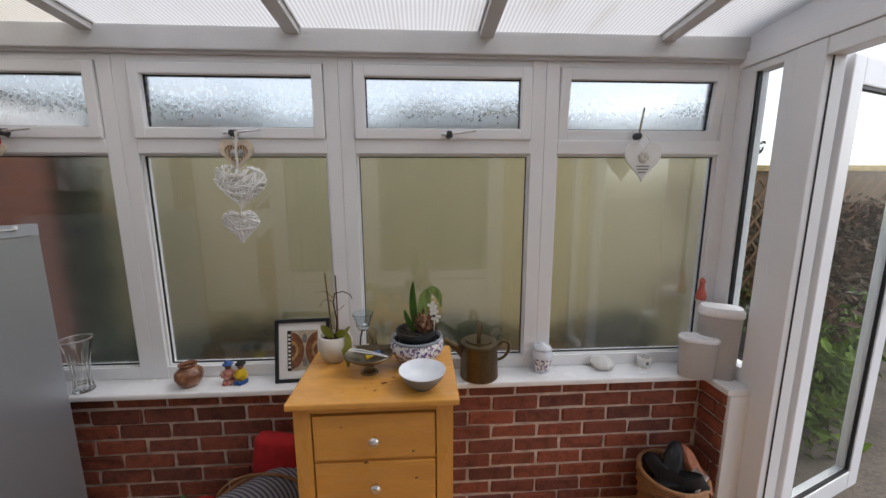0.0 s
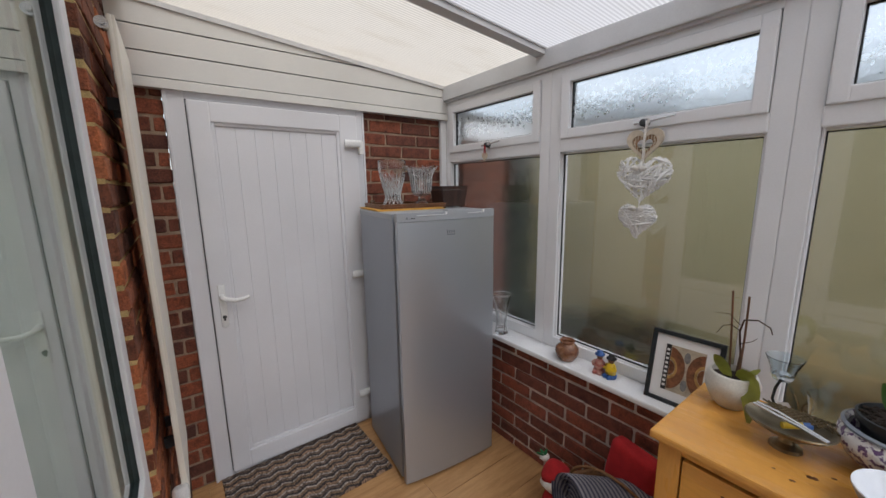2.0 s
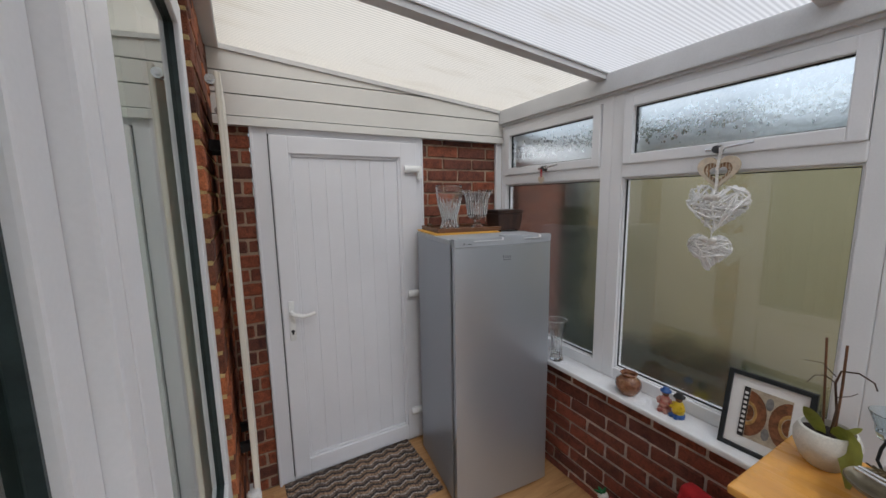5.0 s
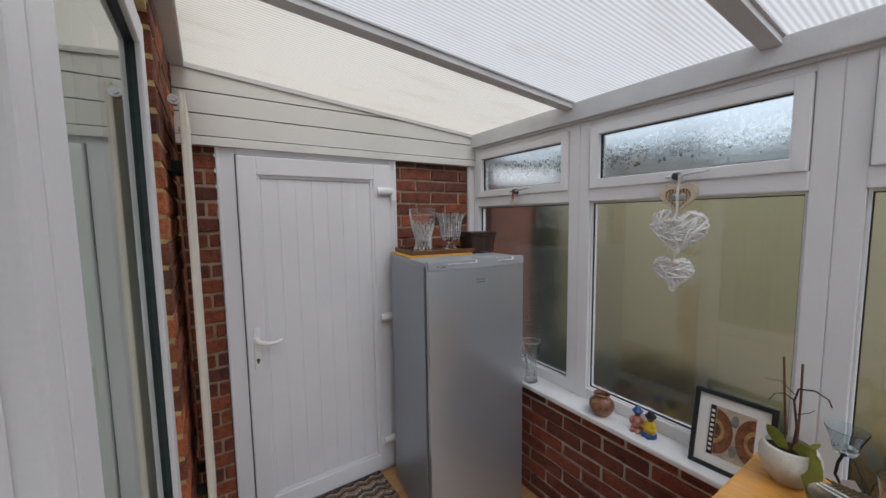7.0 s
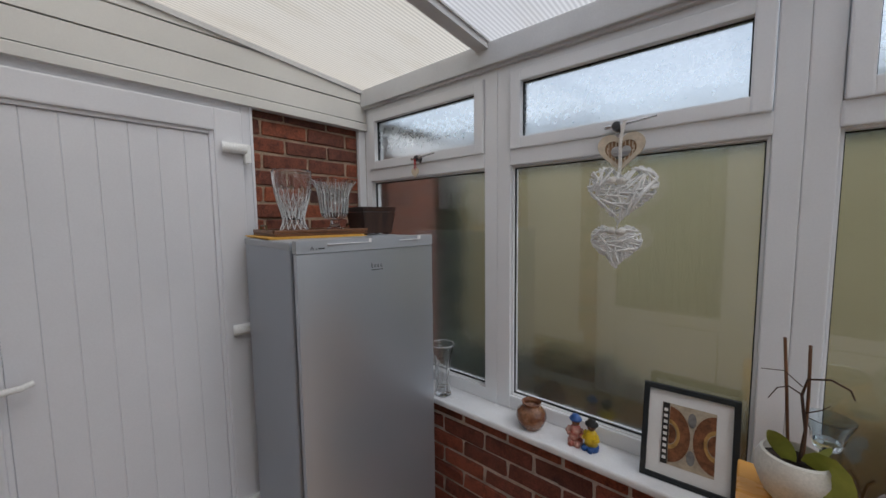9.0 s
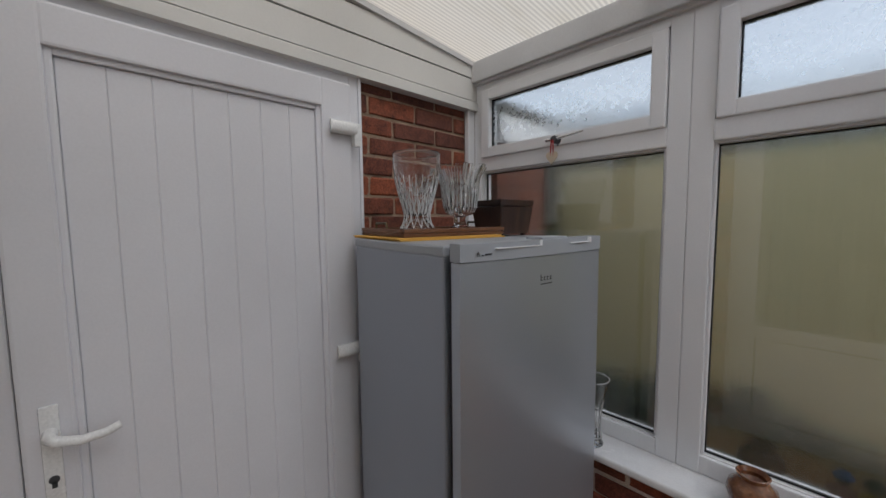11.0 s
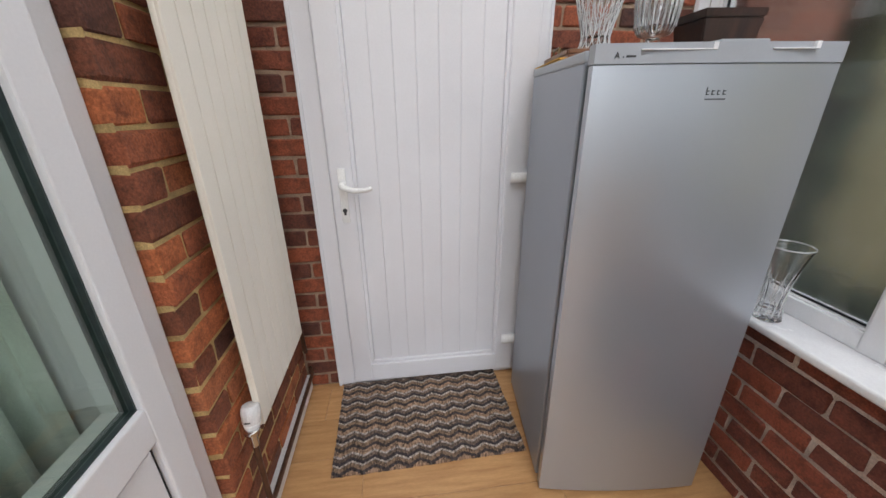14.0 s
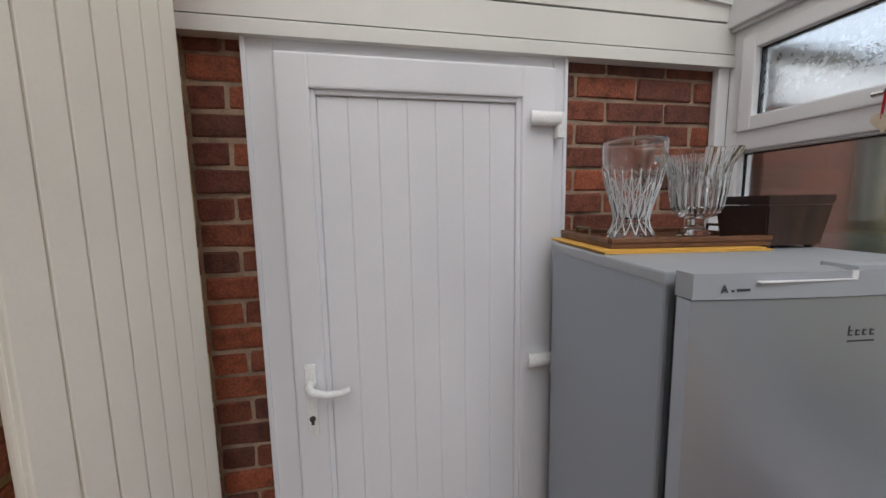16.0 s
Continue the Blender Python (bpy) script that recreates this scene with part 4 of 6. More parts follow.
leaves("hedge", [((x, 3.85 + 0.1 * math.sin(x * 3), 1.85 + 0.10 * math.sin(x * 2.3)), (0.36, 0.3, 0.45 + 0.06 * math.sin(x * 7)), 1) for x in np.arange(-3.6, 3.6, 0.3)] + [((x, 3.9, 2.02 - 0.06 * (x + 2.4)), (0.4, 0.3, 0.42), 1) for x in (-2.4, -2.9, -3.4, -3.9, -4.5, -5.1)], 700, 0.045, DARKLEAF, "dark hedge behind the fence", "hedge", 5)
leaves("tall_shrub", [((x, 2.75, z), (0.5, 0.35, 0.5), 1) for x in (-2.5, -2.9, -3.3, -3.8, -4.4) for z in (0.1, 0.5, 0.9, 1.25, 1.6)], 2000, 0.06, DARKLEAF, "dark evergreen shrub beyond the end window", "shrub", 15)
leaves("ivy", [((x, 3.12, 0.02 + 0.08 * math.sin(x * 4)), (0.36, 0.25, 0.40), 1) for x in np.arange(-2.2, 2.0, 0.3)], 900, 0.04, DARKLEAF, "dark low shrubs against the fence foot", "shrub", 6)

# garden beyond the open end
leaf2 = thing("door_leaf_outside", "white glazed garden door leaf standing open outwards", "door", pose(1.752, 1.462, 0.03, 0, 0, 19.0))
part("stile", boxes((0.0, 0.085, -0.03, 0.03, 0, 1.98), bevel=0.006), UPVC, leaf2)
part("edge_seal", boxes((-0.002, 0.001, 0.008, 0.012, 0.0, 1.98)), BLACK, leaf2, "black edge seal")
part("stile", boxes((0.62, 0.72, -0.03, 0.03, 0, 1.98), bevel=0.006), UPVC, leaf2)
part("rail", boxes((0.083, 0.622, -0.029, 0.029, 0, 0.10), bevel=0.006), UPVC, leaf2)
part("rail", boxes((0.083, 0.622, -0.029, 0.029, 1.88, 1.98), bevel=0.006), UPVC, leaf2)
part("gasket", boxes((0.084, 0.096, -0.025, -0.012, 0.10, 1.88), (0.61, 0.622, -0.025, -0.012, 0.10, 1.88), (0.09, 0.61, -0.025, -0.012, 0.10, 0.112), (0.09, 0.61, -0.025, -0.012, 1.868, 1.88)), BLACK, leaf2, "black rubber gasket")
p = part("pane", boxes((0.09, 0.615, -0.004, 0.004, 0.105, 1.875)), glass("door_pane", (0.95, 0.98, 0.96), 0.0, 1.1), leaf2, "clear glass pane")
p.visible_shadow = False
bm = bmesh.new()
tube(bm, [(0.665, -0.03, 1.0), (0.665, -0.07, 1.0), (0.65, -0.078, 1.0), (0.55, -0.075, 1.005)], 0.010, 8)
part("lever", bm, WHITE_GLOSS, leaf2, smooth=True)
FENCE2 = surf("brown_wall_render", (0.25, 0.17, 0.105), 0.85, var=0.2, scale=3, grain=0.1, gscale=60, bump=0.1)
gw = thing("garden_wall", "tan garden wall with a pale coping", "wall")
part("wall", boxes((2.6, 9.0, 4.1, 4.3, -0.12, 1.72)), FENCE2, gw)
part("coping", boxes((2.6, 9.0, 4.05, 4.35, 1.72, 1.79), bevel=0.01), MORTAR, gw, "pale coping")
leaves("climber", [((x, 3.75, z), (0.4, 0.25, 0.36), 1) for x in (2.9, 3.5, 4.1, 4.7, 5.3) for z in (0.75, 1.15)] + [((2.75 + 0.45 * k, 2.3 + 0.33 * k, 0.85), (0.32, 0.3, 0.35), 1) for k in range(5)], 420, 0.04, LEAF, "brown and red climber on the garden wall", "climber", 8)
leaves("garden_shrub", [((2.75 + 0.45 * k, 2.25 + 0.33 * k, z), (0.34, 0.3, 0.33), 1) for k in range(5) for z in (-0.02, 0.3, 0.52)] + [((x, 3.6, 0.3), (0.4, 0.25, 0.4), 1) for x in (2.9, 3.5, 4.1, 4.7)], 380, 0.045, GREEN_CLIMBER, "bright green leafy shrub by the garden door", "shrub", 18)

trellis = thing("trellis", "brown diamond lattice trellis in the garden", "trellis", pose(3.9, 3.55, 0.5, 0, 0, 12))
for k in range(12):
    for s in (-1, 1):
        bm = boxes((-0.85, 0.85, -0.006 + 0.012 * s, 0.006 + 0.012 * s, -0.012, 0.012))
        sl = part("slat", bm, TRELLIS, trellis)
        sl.matrix_basis = pose(-1.1 + 0.2 * k, 0, 0.55, 0, 45 * s, 0)

# ---- small things ----
def multi(name, pieces, smooth=True):
    """Several shaped pieces, each with its material, joined into one mesh."""
    me = bpy.data.meshes.new(name)
    big = bmesh.new()
    for i, (bm, m) in enumerate(pieces):
        bmesh.ops.recalc_face_normals(bm, faces=bm.faces[:])
        for f in bm.faces:
            f.material_index = i
            f.smooth = smooth
        tmp = bpy.data.meshes.new("tmp")
        bm.to_mesh(tmp)
        bm.free()
        big.from_mesh(tmp)
        bpy.data.meshes.remove(tmp)
        me.materials.append(m)
    big.to_mesh(me)
    big.free()
    return new(name, me)


CRYSTAL = glass("cut_crystal", (0.98, 0.985, 0.985), 0.0, 1.46)
THIN_GLASS = glass("thin_glass", (0.95, 0.98, 0.98), 0.0, 1.45)
BLUE_GLASS = glass("blue_tinted_glass", (0.80, 0.88, 0.92), 0.02, 1.4)
TRAY_WOOD = surf("dark_tray_wood", (0.165, 0.072, 0.032), 0.4, var=0.25, scale=8, grain=0.1, gscale=60, bump=0.05, stretch=(6, 1, 1))
BOX_WOOD = surf("rosewood_box", (0.050, 0.020, 0.012), 0.5, var=0.35, scale=7, grain=0.12, gscale=70, bump=0.04, stretch=(1, 5, 1), coat=0.35)
YELLOW_CARD = surf("yellow_card", (0.75, 0.42, 0.08), 0.7, var=0.1, scale=12)
GLAZE_BROWN = surf("brown_glaze", (0.12, 0.04, 0.02), 0.25, var=0.4, scale=28, grain=0.15, gscale=90, bump=0.03, alt=(0.28, 0.13, 0.06), coat=0.6)
WHITE_CERAMIC = surf("white_ceramic", (0.74, 0.73, 0.70), 0.35, var=0.06, scale=10, grain=0.02, bump=0.02, coat=0.2)
STONEWARE = surf("pale_stoneware", (0.66, 0.63, 0.56), 0.6, var=0.08, scale=12, grain=0.05, bump=0.06)
BLUE_GREY = surf("blue_grey_glaze", (0.20, 0.23, 0.27), 0.3, var=0.1, scale=10, bump=0.02, coat=0.4)
BOWL_WHITE = surf("pale_blue_glaze", (0.84, 0.87, 0.92), 0.25, var=0.02, scale=10, grain=0.008, bump=0.0, coat=0.4)
JAR_BLUE = surf("pale_china_glaze", (0.66, 0.69, 0.76), 0.22, var=0.08, scale=14, grain=0.02, bump=0.01, coat=0.5)
PATTERNED = surf("blue_and_white_china", (0.72, 0.70, 0.69), 0.25, var=0.3, scale=75, grain=0.05, gscale=60, bump=0.02, alt=(0.13, 0.07, 0.17), edges=(0.49, 0.57), coat=0.5)
BLACK_POT = surf("black_plant_pot", (0.015, 0.018, 0.02), 0.45, var=0.2, scale=20, bump=0.03)
SOIL = surf("bark_compost", (0.035, 0.022, 0.014), 0.95, var=0.4, scale=50, grain=0.2, gscale=140, bump=0.3)
GREEN_LEAF = surf("green_leaf", (0.11, 0.24, 0.045), 0.4, var=0.15, scale=9, grain=0.06, gscale=50, bump=0.03, stretch=(6, 6, 1))
PALE_LEAF = surf("yellow_green_leaf", (0.44, 0.45, 0.11), 0.45, var=0.2, scale=12, grain=0.06, gscale=50, bump=0.03)
BULB = surf("papery_bulb", (0.20, 0.085, 0.045), 0.8, var=0.4, scale=60, grain=0.2, bump=0.3, alt=(0.42, 0.27, 0.17))
PALE_BLADE = surf("pale_green_leaf", (0.42, 0.54, 0.20), 0.45, var=0.2, scale=12, grain=0.06, gscale=50, bump=0.03, stretch=(6, 6, 1))
STEM = surf("dry_stem", (0.07, 0.032, 0.018), 0.8, var=0.3, scale=40, bump=0.1)
BRASS = surf("aged_brass_copper", (0.115, 0.085, 0.04), 0.40, metal=0.8, var=0.25, scale=9, grain=0.08, gscale=60, bump=0.04, alt=(0.10, 0.065, 0.035))
PEWTER = surf("tarnished_silver_plate", (0.33, 0.27, 0.18), 0.34, metal=0.9, var=0.25, scale=22, grain=0.06, bump=0.04)
WICKER_WHITE = surf("white_painted_wicker", (0.90, 0.89, 0.87), 0.7, var=0.12, scale=40, bump=0.1)
PALE_WOOD = surf("limed_wood", (0.66, 0.56, 0.43), 0.75, var=0.15, scale=14, grain=0.1, gscale=60, bump=0.06)
INNER_WOOD = surf("brown_fretwork", (0.36, 0.22, 0.12), 0.75, var=0.2, scale=30, bump=0.08)
CLOUDY = surf("cloudy_plastic", (0.64, 0.61, 0.60), 0.45, var=0.08, scale=9, grain=0.02, bump=0.02, trans=0.35)
LID_WHITE = surf("white_plastic_lid", (0.80, 0.80, 0.82), 0.35, var=0.03, scale=9, bump=0.02)
WICKER = surf("honey_wicker", (0.26, 0.125, 0.05), 0.6, var=0.3, scale=40, grain=0.12, gscale=120, bump=0.12, alt=(0.20, 0.095, 0.04))
RED_FELT = surf("red_felt", (0.48, 0.018, 0.022), 0.95, var=0.15, scale=20, grain=0.12, gscale=320, bump=0.15)
WHITE_PLUSH = surf("white_plush", (0.78, 0.75, 0.70), 0.95, var=0.12, scale=30, grain=0.12, gscale=260, bump=0.3)
GREEN_FELT = surf("green_felt", (0.02, 0.14, 0.045), 0.95, var=0.15, scale=20, grain=0.1, gscale=320, bump=0.1)
SHOE_BLACK = surf("black_shoe_cloth", (0.014, 0.015, 0.018), 0.7, var=0.2, scale=20, grain=0.1, bump=0.08)
SHOE_PALE = surf("pale_shoe_cloth", (0.58, 0.50, 0.46), 0.85, var=0.12, scale=20, grain=0.08, bump=0.08)
SHOE_TAN = surf("tan_shoe", (0.38, 0.13, 0.06), 0.6, var=0.2, scale=20, bump=0.05)
FIG_BLUE = surf("blue_paint", (0.03, 0.10, 0.32), 0.35, var=0.15, scale=40)
FIG_RED = surf("dull_red_paint", (0.36, 0.06, 0.04), 0.35, var=0.25, scale=60, alt=(0.55, 0.35, 0.28))
FIG_YELLOW = surf("yellow_paint", (0.75, 0.50, 0.02), 0.35, var=0.1, scale=40)
INK = surf("dark_ink", (0.03, 0.026, 0.024), 0.8, var=0.2, scale=40)
PAPER = surf("white_mount_board", (0.76, 0.75, 0.73), 0.85, var=0.03, scale=12, grain=0.01)
TERRA = surf("brown_print_ink", (0.24, 0.095, 0.04), 0.8, var=0.3, scale=60, grain=0.15, gscale=300, bump=0)
OCHRE = surf("ochre_print_ink", (0.48, 0.28, 0.09), 0.8, var=0.2, scale=60, bump=0)
GREY_INK = surf("grey_print_ink", (0.22, 0.21, 0.20), 0.8, var=0.2, scale=60, bump=0)
SAND = surf("sand_print_paper", (0.50, 0.42, 0.31), 0.85, var=0.2, scale=30, bump=0)


def striped(name):
    m = surf(name, (0.13, 0.14, 0.17), 0.95, var=0.1, scale=20, grain=0.1, gscale=300, bump=0.15)
    nt = m.node_tree
    nd, ln = nt.nodes, nt.links
    tc = nd.new("ShaderNodeTexCoord")
    wv = nd.new("ShaderNodeTexWave")
    wv.bands_direction = 'X'
    wv.inputs["Scale"].default_value = 17
    wv.inputs["Distortion"].default_value = 0.6
    ln.new(tc.outputs["Object"], wv.inputs["Vector"])
    cr = nd.new("ShaderNodeValToRGB")
    cr.color_ramp.interpolation = 'CONSTANT'
    cr.color_ramp.elements[0].color = (0.15, 0.15, 0.21, 1)
    cr.color_ramp.elements[1].color = (0.50, 0.48, 0.50, 1)
    cr.color_ramp.elements[1].position = 0.5
    ln.new(wv.outputs["Fac"], cr.inputs[0])
    ln.new(cr.outputs[0], nd["Principled BSDF"].inputs["Base Color"])
    return m


STRIPED = striped("striped_towel")


# on the freezer
def on_freezer(x, y, rz=0.0):
    return pose(x, y, FH - 0.0095, 0, 0, rz)


card = thing("card_folder", "yellow card folder under the wooden tray on the freezer", "folder", on_freezer(-1.655, 1.305, -9))
part("cover", boxes((-0.17, 0.17, -0.215, 0.17, 0.0, 0.004), bevel=0.001), YELLOW_CARD, card)
part("cover", boxes((-0.165, 0.165, -0.222, 0.16, 0.0045, 0.008), bevel=0.001), YELLOW_CARD, card)
tray = thing("tray", "dark wooden tray with small handles on the freezer", "tray", pose(-1.665, 1.312, FH - 0.001, 0, 0, -9))
part("base", boxes((-0.155, 0.155, -0.195, 0.185, 0.0, 0.012), bevel=0.003), TRAY_WOOD, tray)
part("rim", boxes((0.143, 0.158, -0.195, 0.185, 0.012, 0.024), (-0.158, -0.143, -0.195, 0.185, 0.012, 0.024), (-0.145, 0.145, -0.198, -0.183, 0.012, 0.024), (-0.145, 0.145, 0.173, 0.188, 0.012, 0.024), bevel=0.003), TRAY_WOOD, tray)
for y in (-0.192, 0.182):
    bm = bmesh.new()
    tube(bm, [(-0.04, y, 0.02), (-0.036, y, 0.04), (0.036, y, 0.04), (0.04, y, 0.02)], 0.004, 8)
    part("handle", bm, BRASS, tray, "brass handle", True)
TZ = FH + 0.0115


def vase_wide():
    def cut(a, h, r):
        k = 0.09 * abs(math.sin(6 * a + h * 38) * math.sin(6 * a - h * 38)) if 0.03 < h < 0.175 else 0.01 * abs(math.sin(8 * a))
        return r * (1 - k)
    bm = bmesh.new()
    prof = [(0.0, 0.006), (0.045, 0.004), (0.057, 0.0), (0.055, 0.010), (0.043, 0.034), (0.041, 0.055), (0.050, 0.09), (0.062, 0.13), (0.071, 0.17), (0.075, 0.205), (0.076, 0.242), (0.073, 0.246), (0.071, 0.242), (0.070, 0.205), (0.065, 0.165), (0.054, 0.12), (0.040, 0.08), (0.030, 0.055), (0.0, 0.048)]
    fine = []
    for (r0, h0), (r1, h1) in zip(prof, prof[1:]):
        for k in range(4):
            fine.append((r0 + (r1 - r0) * k / 4, h0 + (h1 - h0) * k / 4))
    fine.append(prof[-1])
    lathe(bm, fine, 84, flute=cut)
    return bm


def vase_footed():
    def cut(a, h, r):
        if h > 0.07:
            scallop = 0.13 * max(0, (h - 0.15) / 0.06) * math.sin(7 * a)
            return r * (1 + 0.05 * math.sin(18 * a) + scallop)
        return r
    bm = bmesh.new()
    prof = [(0.0, 0.0), (0.036, 0.0), (0.037, 0.008), (0.020, 0.018), (0.016, 0.035), (0.018, 0.046), (0.038, 0.053), (0.049, 0.070), (0.053, 0.11), (0.056, 0.15), (0.062, 0.18), (0.076, 0.212), (0.073, 0.212), (0.058, 0.178), (0.051, 0.15), (0.048, 0.11), (0.042, 0.078), (0.0, 0.064)]
    lathe(bm, prof, 72, flute=cut)
    return bm


CUT = surf("frosted_cut", (0.9, 0.92, 0.92), 0.25, var=0.02, scale=20, bump=0, trans=0.45)


def radius_at(profile, h):
    for (r0, h0), (r1, h1) in zip(profile, profile[1:]):
        if h0 <= h <= h1 and h1 > h0:
            return r0 + (r1 - r0) * (h - h0) / (h1 - h0)
    return profile[-1][0]


def cuts(parent, profile, h0, h1, count, twist, both=True):
    """Fine ground lines cut into a glass wall."""
    bm = bmesh.new()
    for k in range(count):
        for s in ((1, -1) if both else (1,)):
            pts = []
            for i in range(9):
                h = h0 + (h1 - h0) * i / 8
                a = 2 * math.pi * k / count + s * twist * i / 8
                r = radius_at(profile, h) * 0.995
                pts.append((r * math.cos(a), r * math.sin(a), h))
            tube(bm, pts, 0.0016, 5, 0.0007)
    return part("cut_pattern", bm, CUT, parent, "ground cut lines")


v = part("vase", vase_wide(), CRYSTAL, smooth=True)
WIDE = [(0.055, 0.010), (0.043, 0.034), (0.041, 0.055), (0.050, 0.09), (0.062, 0.13), (0.071, 0.17), (0.075, 0.205)]
cuts(v, WIDE, 0.012, 0.150, 14, 0.95)
cuts(v, WIDE, 0.055, 0.172, 22, 0.16)
v.matrix_basis = pose(-1.632, 1.216, TZ)
tagged(v, "wide cut-crystal vase standing on the wooden tray", "vase")
v = part("vase", vase_footed(), CRYSTAL, smooth=True)
cuts(v, [(0.038, 0.053), (0.049, 0.070), (0.053, 0.11), (0.056, 0.15), (0.062, 0.18), (0.073, 0.205)], 0.06, 0.2, 26, 0.06)
v.matrix_basis = pose(-1.612, 1.392, TZ) @ Matrix.Diagonal((1.14, 1.14, 1.03, 1))
tagged(v, "footed crystal vase with a scalloped rim on the tray", "vase")
# tapered wooden box
tb = thing("wooden_box", "dark rosewood box with flaring sides on the freezer", "box", on_freezer(-1.54, 1.535, -6) @ Matrix.Diagonal((1, 0.95, 1.26, 1)))
bm = bmesh.new()
ring(bm, [[(-0.062 * k, -0.075 * k, z), (0.062 * k, -0.075 * k, z), (0.062 * k, 0.075 * k, z), (-0.062 * k, 0.075 * k, z)] for k, z in ((1.0, 0.006), (1.17, 0.080))])
bmesh.ops.bevel(bm, geom=bm.edges[:], offset=0.003, segments=2, affect='EDGES')
part("body", bm, BOX_WOOD, tb)
bm = bmesh.new()
ring(bm, [[(-0.062 * k, -0.075 * k, z), (0.062 * k, -0.075 * k, z), (0.062 * k, 0.075 * k, z), (-0.062 * k, 0.075 * k, z)] for k, z in ((1.172, 0.0815), (1.215, 0.098))])
bmesh.ops.bevel(bm, geom=bm.edges[:], offset=0.002, segments=2, affect='EDGES')
part("lid", bm, BOX_WOOD, tb)
for sx in (-1, 1):
    for sy in (-1, 1):
        bm = bmesh.new()
        lathe(bm, [(0.008, 0), (0.01, 0.006), (0.0, 0.007)], 10, (sx * 0.048, sy * 0.06, 0))
        part("foot", bm, BOX_WOOD, tb)

# on the sill
SZ = SILL_Z
bm = bmesh.new()
lathe(bm, [(0, 0.01), (0.036, 0.0), (0.040, 0.004), (0.034, 0.03), (0.030, 0.07), (0.034, 0.13), (0.044, 0.19), (0.056, 0.24), (0.0535, 0.24), (0.041, 0.19), (0.030, 0.13), (0.026, 0.07), (0.027, 0.035), (0, 0.03)], 56, flute=lambda a, h, r: r * (1 - 0.13 * abs(math.sin(7 * a + h * 14)) * (1 if 0.02 < h < 0.17 else 0.1)))
v = part("vase", bm, CRYSTAL, smooth=True)
cuts(v, [(0.040, 0.004), (0.034, 0.03), (0.030, 0.07), (0.034, 0.13), (0.044, 0.19), (0.056, 0.24)], 0.02, 0.17, 12, 0.5, False)
bm = bmesh.new()
tube(bm, [(0.0548 * math.cos(a), 0.0548 * math.sin(a), 0.240) for a in [2 * math.pi * k / 40 for k in range(40)]], 0.0016, 6, closed=True)
part("rim", bm, CUT, v, "bright ground rim")
v.matrix_basis = pose(-1.278, 1.718, SZ)
tagged(v, "tall cut-glass vase on the white sill by the freezer", "vase")
bm = bmesh.new()
lathe(bm, [(0, 0.002), (0.034, 0.0), (0.050, 0.02), (0.058, 0.045), (0.054, 0.068), (0.038, 0.082), (0.033, 0.09), (0.038, 0.102), (0.035, 0.104), (0.029, 0.092), (0.032, 0.08), (0, 0.05)], 36)
v = part("pot", bm, GLAZE_BROWN, smooth=True)
v.matrix_basis = pose(-0.838, 1.735, SZ)
tagged(v, "round brown glazed pottery pot on the sill", "pot")


def figurine(m, body, base, hat, seed, label):
    b1, b2, b3, b4 = bmesh.new(), bmesh.new(), bmesh.new(), bmesh.new()
    lathe(b1, [(0.0, 0.016), (0.022, 0.018), (0.024, 0.04), (0.018, 0.06), (0.012, 0.068), (0, 0.07)], 18)
    tube(b1, [(0.018, 0, 0.058), (0.028, -0.006, 0.045), (0.018, -0.02, 0.04)], 0.007, 8)
    tube(b1, [(-0.018, 0, 0.058), (-0.028, -0.006, 0.045), (-0.018, -0.02, 0.04)], 0.007, 8)
    lathe(b2, [(0, 0), (0.026, 0), (0.027, 0.012), (0.02, 0.02), (0, 0.02)], 18)
    tube(b2, [(0.01, -0.01, 0.012), (0.012, -0.032, 0.008)], 0.009, 8)
    tube(b2, [(-0.01, -0.01, 0.012), (-0.012, -0.032, 0.008)], 0.009, 8)
    blob(b3, (0, 0, 0.081), (0.015, 0.015, 0.016), seed, 0.1, 2)
    lathe(b4, [(0, 0.088), (0.022, 0.089), (0.022, 0.094), (0.014, 0.096), (0.013, 0.106), (0, 0.108)], 16)
    ob = multi("figurine", [(b1, body), (b2, base), (b3, GLAZE_BROWN), (b4, hat)])
    ob.matrix_basis = m
    return tagged(ob, label, "figurine", "pair of figurines")


figurine(pose(-0.668, 1.742, SZ, 0, 0, 10), FIG_RED, FIG_RED, FIG_BLUE, 1, "small painted figurine in red with a blue hat")
figurine(pose(-0.612, 1.742, SZ, 0, 0, -12), FIG_YELLOW, FIG_BLUE, INK, 2, "small painted figurine in yellow with a black hat")

# framed print leaning on the glass
pf = thing("picture_frame", "black framed brown print leaning against the window", "picture frame", pose(-0.333, 1.722, SZ + 0.001, -11.0, 0, 3))
W2, HH = 0.122, 0.288
part("frame", boxes((-W2, -W2 + 0.016, 0, 0.022, 0, HH), (W2 - 0.016, W2, 0, 0.022, 0, HH), (-W2 + 0.015, W2 - 0.015, 0.0005, 0.022, 0, 0.016), (-W2 + 0.015, W2 - 0.015, 0.0005, 0.022, HH - 0.016, HH), bevel=0.002), BLACK_POT, pf)
part("mount", boxes((-W2 + 0.014, W2 - 0.014, 0.009, 0.014, 0.014, HH - 0.014)), PAPER, pf)
pr = part("print", boxes((-0.068, 0.068, 0.0078, 0.0088, 0.052, 0.236)), SAND, pf)
part("print_strip", boxes((-0.068, -0.05, 0.0068, 0.0077, 0.052, 0.236)), INK, pf)


